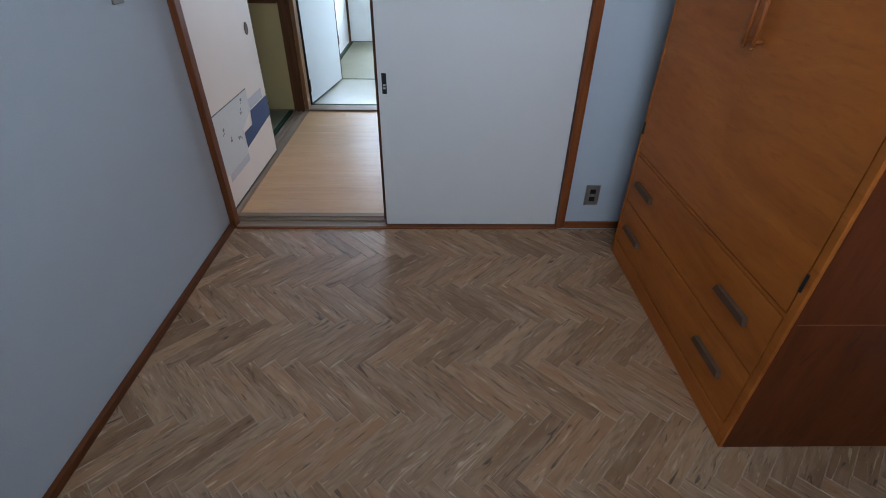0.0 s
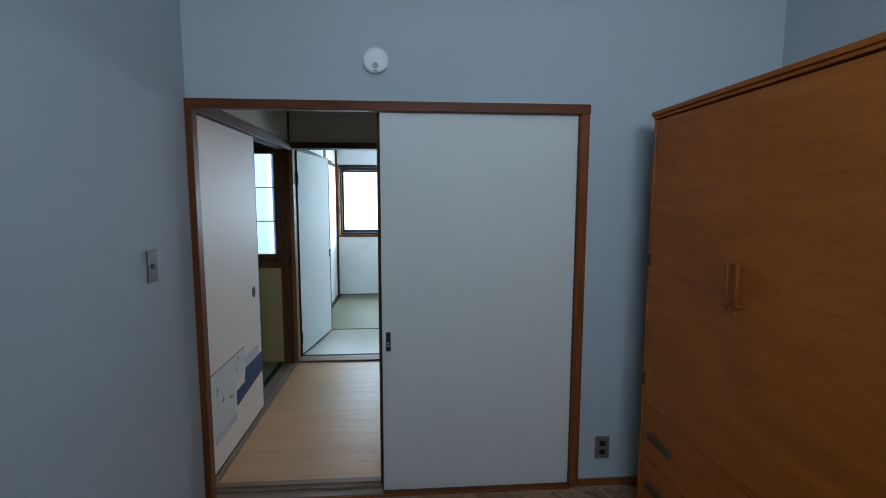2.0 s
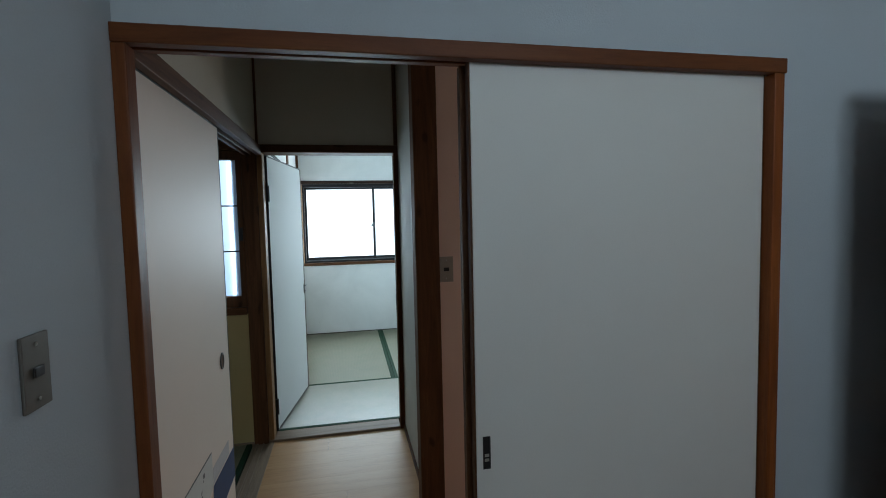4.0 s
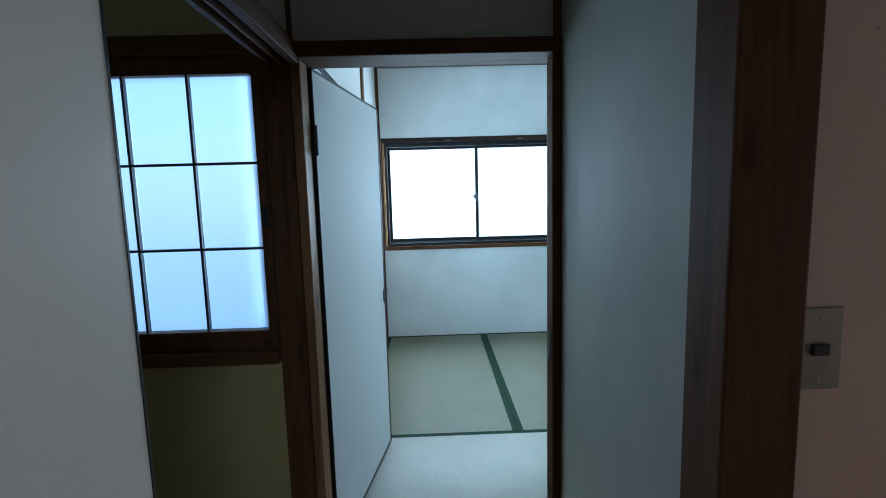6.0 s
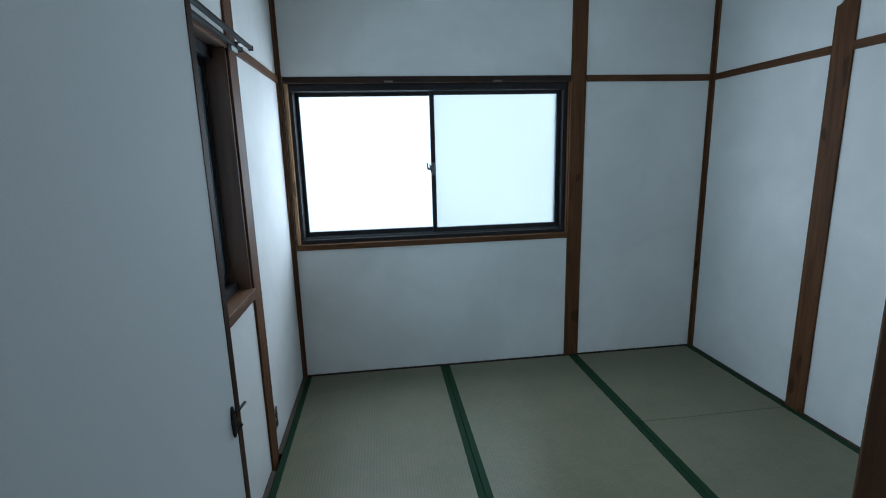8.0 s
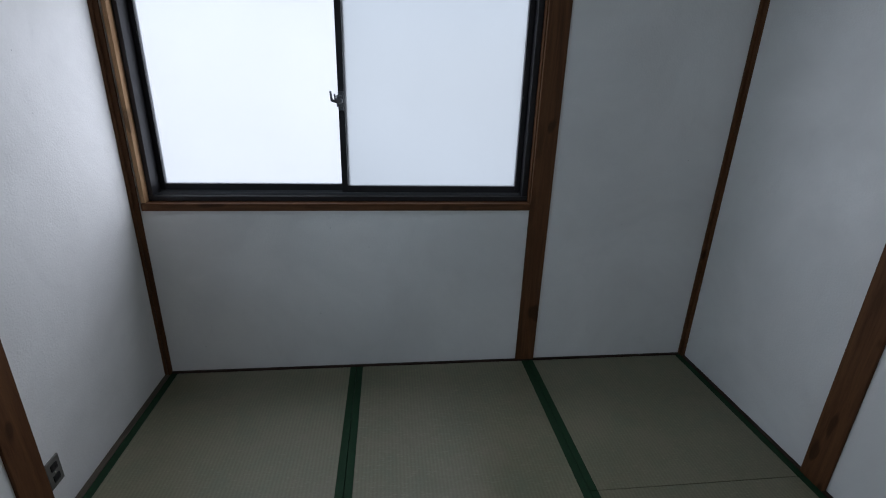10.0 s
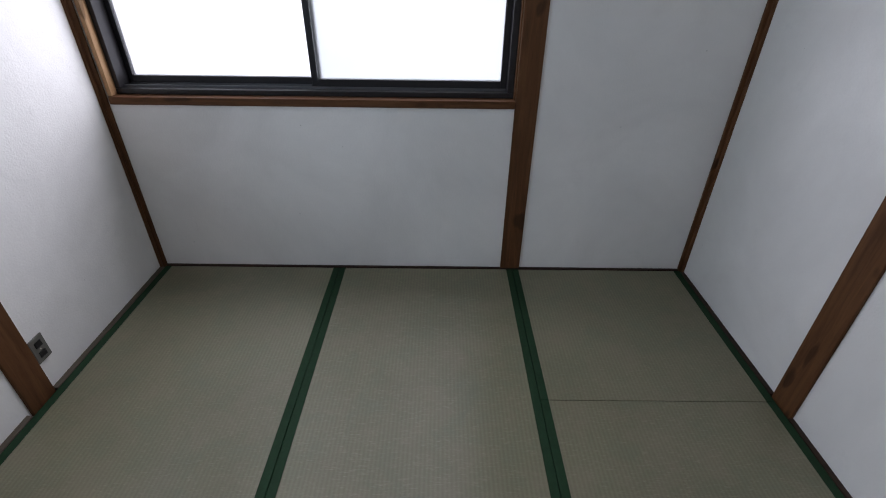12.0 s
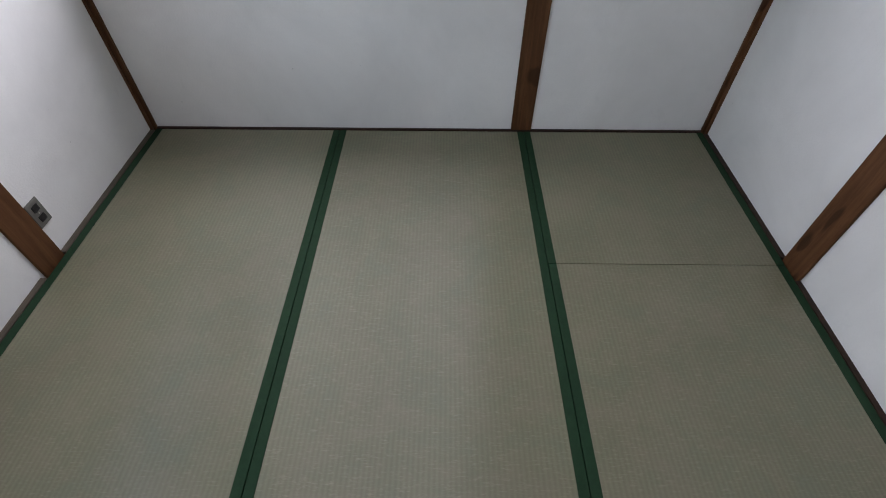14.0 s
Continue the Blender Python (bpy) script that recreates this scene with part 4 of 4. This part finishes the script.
def tatami_mat(x0, x1, y0, y1, z, along, borders=(True, True)):
    """One mat. along: the axis of its long side; cloth borders run along the long sides."""
    turn = 0 if along == "y" else 90
    w, l = (x1 - x0, y1 - y0) if along == "y" else (y1 - y0, x1 - x0)
    t = new("tatami_mat")
    t.matrix_world = pose((x0 + x1) / 2, (y0 + y1) / 2, z, 0, 0, turn)
    tagged(t, "woven rush tatami mat with green cloth borders", "tatami mat", "tatami mats")
    g = 0.0013
    top = boxes((-w / 2 + 0.031, w / 2 - 0.031, -l / 2 + g, l / 2 - g, -0.030, 0.0), bevel=0.0015)
    uv = top.loops.layers.uv.new("weave")
    for face in top.faces:
        for loop in face.loops:
            loop[uv].uv = loop.vert.co.xy
    part("rush_surface", top, M_TATAMI, t)
    for s in (-1, 1):
        a, b = sorted((s * (w / 2 - g), s * (w / 2 - 0.0312)))
        part("border", boxes((a, b, -l / 2 + g, l / 2 - g, -0.030, 0.0009), bevel=0.0012), M_HERI, t, "green cloth border")
    return t


MX, MB1, MB2, MX1 = TX0 + 0.023, 0.847, 1.737, TX1 - 0.019
MY, MYH, MYE = 2.815, 3.777, TY1 - 0.014
tatami_mat(MX, MB1, MY, MYE, TZ, "y")
tatami_mat(MB1, MB2, MY, MYE, TZ, "y")
tatami_mat(MB2, MX1, MYH, MYE, TZ, "y")
tatami_mat(MB2, MX1, FAR1 + 0.004, MYH, TZ, "y")
tatami_mat(MX, MB2, FAR1 + 0.004, MY, TZ, "x")
for i in range(3):
    tatami_mat(-0.125 - 0.86 * (i + 1), -0.125 - 0.86 * i, 0.075, FAR0 - 0.023, TZ, "y")
    tatami_mat(-0.125 - 0.86 * (i + 1), -0.125 - 0.86 * i, SY0 + 0.001, 0.074, TZ, "y")

# ---- pieces: hall boards, herringbone planks ----
hall = bpy.data.objects["floor_hall"]
rnd = random.Random(11)
y, n = 0.1285, 0
while y < FAR0 - 0.006:
    y1 = min(y + 0.1515, FAR0 - 0.0055)
    cut = 0.52 + rnd.uniform(-0.3, 0.9)
    for xa, xb in ((0.001, cut), (cut + 0.0008, 2.64)):
        me = mesh_of("board", boxes((xa, xb, y + 0.0006, y1 - 0.0002, HZ - 0.0039, HZ)), M_HALLBOARD)
        ob = new("board", me)
        ob.parent = hall
    y = y1

floor = bpy.data.objects["floor_study"]
PL, PW, GAP, EASE = 0.32, 0.058, 0.0003, 0.0016
RX0, RX1, RY0, RY1 = 0.0005, 2.6395, -2.6595, -0.0165


def clipped(poly):
    for axis, lim, sign in ((0, RX0, 1), (0, RX1, -1), (1, RY0, 1), (1, RY1, -1)):
        out = []
        for i, p in enumerate(poly):
            q = poly[(i + 1) % len(poly)]
            dp, dq = sign * (p[axis] - lim), sign * (q[axis] - lim)
            if dp >= 0:
                out.append(p)
            if dp * dq < 0:
                k = dp / (dp - dq)
                out.append((p[0] + k * (q[0] - p[0]), p[1] + k * (q[1] - p[1])))
        poly = out
        if len(poly) < 3:
            return []
    return poly


def plank_mesh(outline):
    """One plank with eased edges: one long and one short edge pale, the others plank-coloured, the sides dark."""
    n = len(outline)
    if sum(outline[i][0] * outline[(i + 1) % n][1] - outline[(i + 1) % n][0] * outline[i][1] for i in range(n)) < 0:
        outline = outline[::-1]
    inward = []
    for i in range(n):
        (ax, ay), (bx, by) = outline[i], outline[(i + 1) % n]
        l = math.hypot(bx - ax, by - ay) or 1.0
        inward.append((-(by - ay) / l, (bx - ax) / l))
    top = []
    for i in range(n):
        (ax, ay), (bx, by) = inward[i - 1], inward[i]
        k = EASE / max(1 + ax * bx + ay * by, 0.35)
        top.append((outline[i][0] + k * (ax + bx), outline[i][1] + k * (ay + by)))
    bm = bmesh.new()
    rings = [[bm.verts.new((x, y, z)) for x, y in ring] for ring, z in ((outline, -0.0042), (outline, -0.0012), (top, 0.0))]
    bm.faces.new(rings[2])
    for i in range(n):
        j = (i + 1) % n
        bm.faces.new((rings[0][i], rings[0][j], rings[1][j], rings[1][i])).material_index = 2
        bm.faces.new((rings[1][i], rings[1][j], rings[2][j], rings[2][i])).material_index = 1 if inward[i][1] < -0.9 or inward[i][0] < -0.9 else 0
    me = mesh_of("plank", bm, M_PLANK)
    me.materials.append(M_JOINT)
    me.materials.append(M_GAP)
    return me


whole = [(-PL / 2 + GAP, -PW / 2 + GAP), (PL / 2 - GAP, -PW / 2 + GAP), (PL / 2 - GAP, PW / 2 - GAP), (-PL / 2 + GAP, PW / 2 - GAP)]
shared = plank_mesh(whole)
OX, OY = 0.03, -0.062
rest = bmesh.new()
for k in range(-60, 90):
    for m in range(-14, 14):
        for upright in (0, 1):
            u, v = (k * PW + m * PL + PL / 2, k * PW - m * PL + PW / 2) if not upright else (k * PW + m * PL + PW / 2, k * PW - m * PL + PW + PL / 2)
            cx, cy = OX + (u + v) / math.sqrt(2), OY + (v - u) / math.sqrt(2)
            if not (-0.2 < cx < 2.85 and -2.9 < cy < 0.15):
                continue
            ang = radians(-45 if not upright else 45)
            c, s = math.cos(ang), math.sin(ang)
            poly = [(cx + c * a - s * b, cy + s * a + c * b) for a, b in whole]
            cut = clipped(poly)
            if len(cut) < 3:
                continue
            inside = all(RX0 <= p[0] <= RX1 and RY0 <= p[1] <= RY1 for p in poly)
            area = abs(sum(cut[i][0] * cut[(i + 1) % len(cut)][1] - cut[(i + 1) % len(cut)][0] * cut[i][1] for i in range(len(cut)))) / 2
            if area < 1e-4:
                continue
            if cy < -1.78 or (cx > 2.1 and cy > -1.12):  # the far end of the room, and under the wardrobe
                lo = [rest.verts.new((px, py, 0.0)) for px, py in cut]
                rest.faces.new(lo)
                continue
            me = shared if inside else plank_mesh([(c * (px - cx) + s * (py - cy), -s * (px - cx) + c * (py - cy)) for px, py in cut])
            ob = new("plank", me)
            ob.parent = floor
            ob.matrix_basis = Matrix.Translation((cx, cy, 0)) @ Matrix.Rotation(ang, 4, "Z")
bmesh.ops.recalc_face_normals(rest, faces=rest.faces[:])
bmesh.ops.solidify(rest, geom=rest.faces[:], thickness=0.0042)
part("planks", rest, M_PLANK, floor)["kind"] = "stuff"
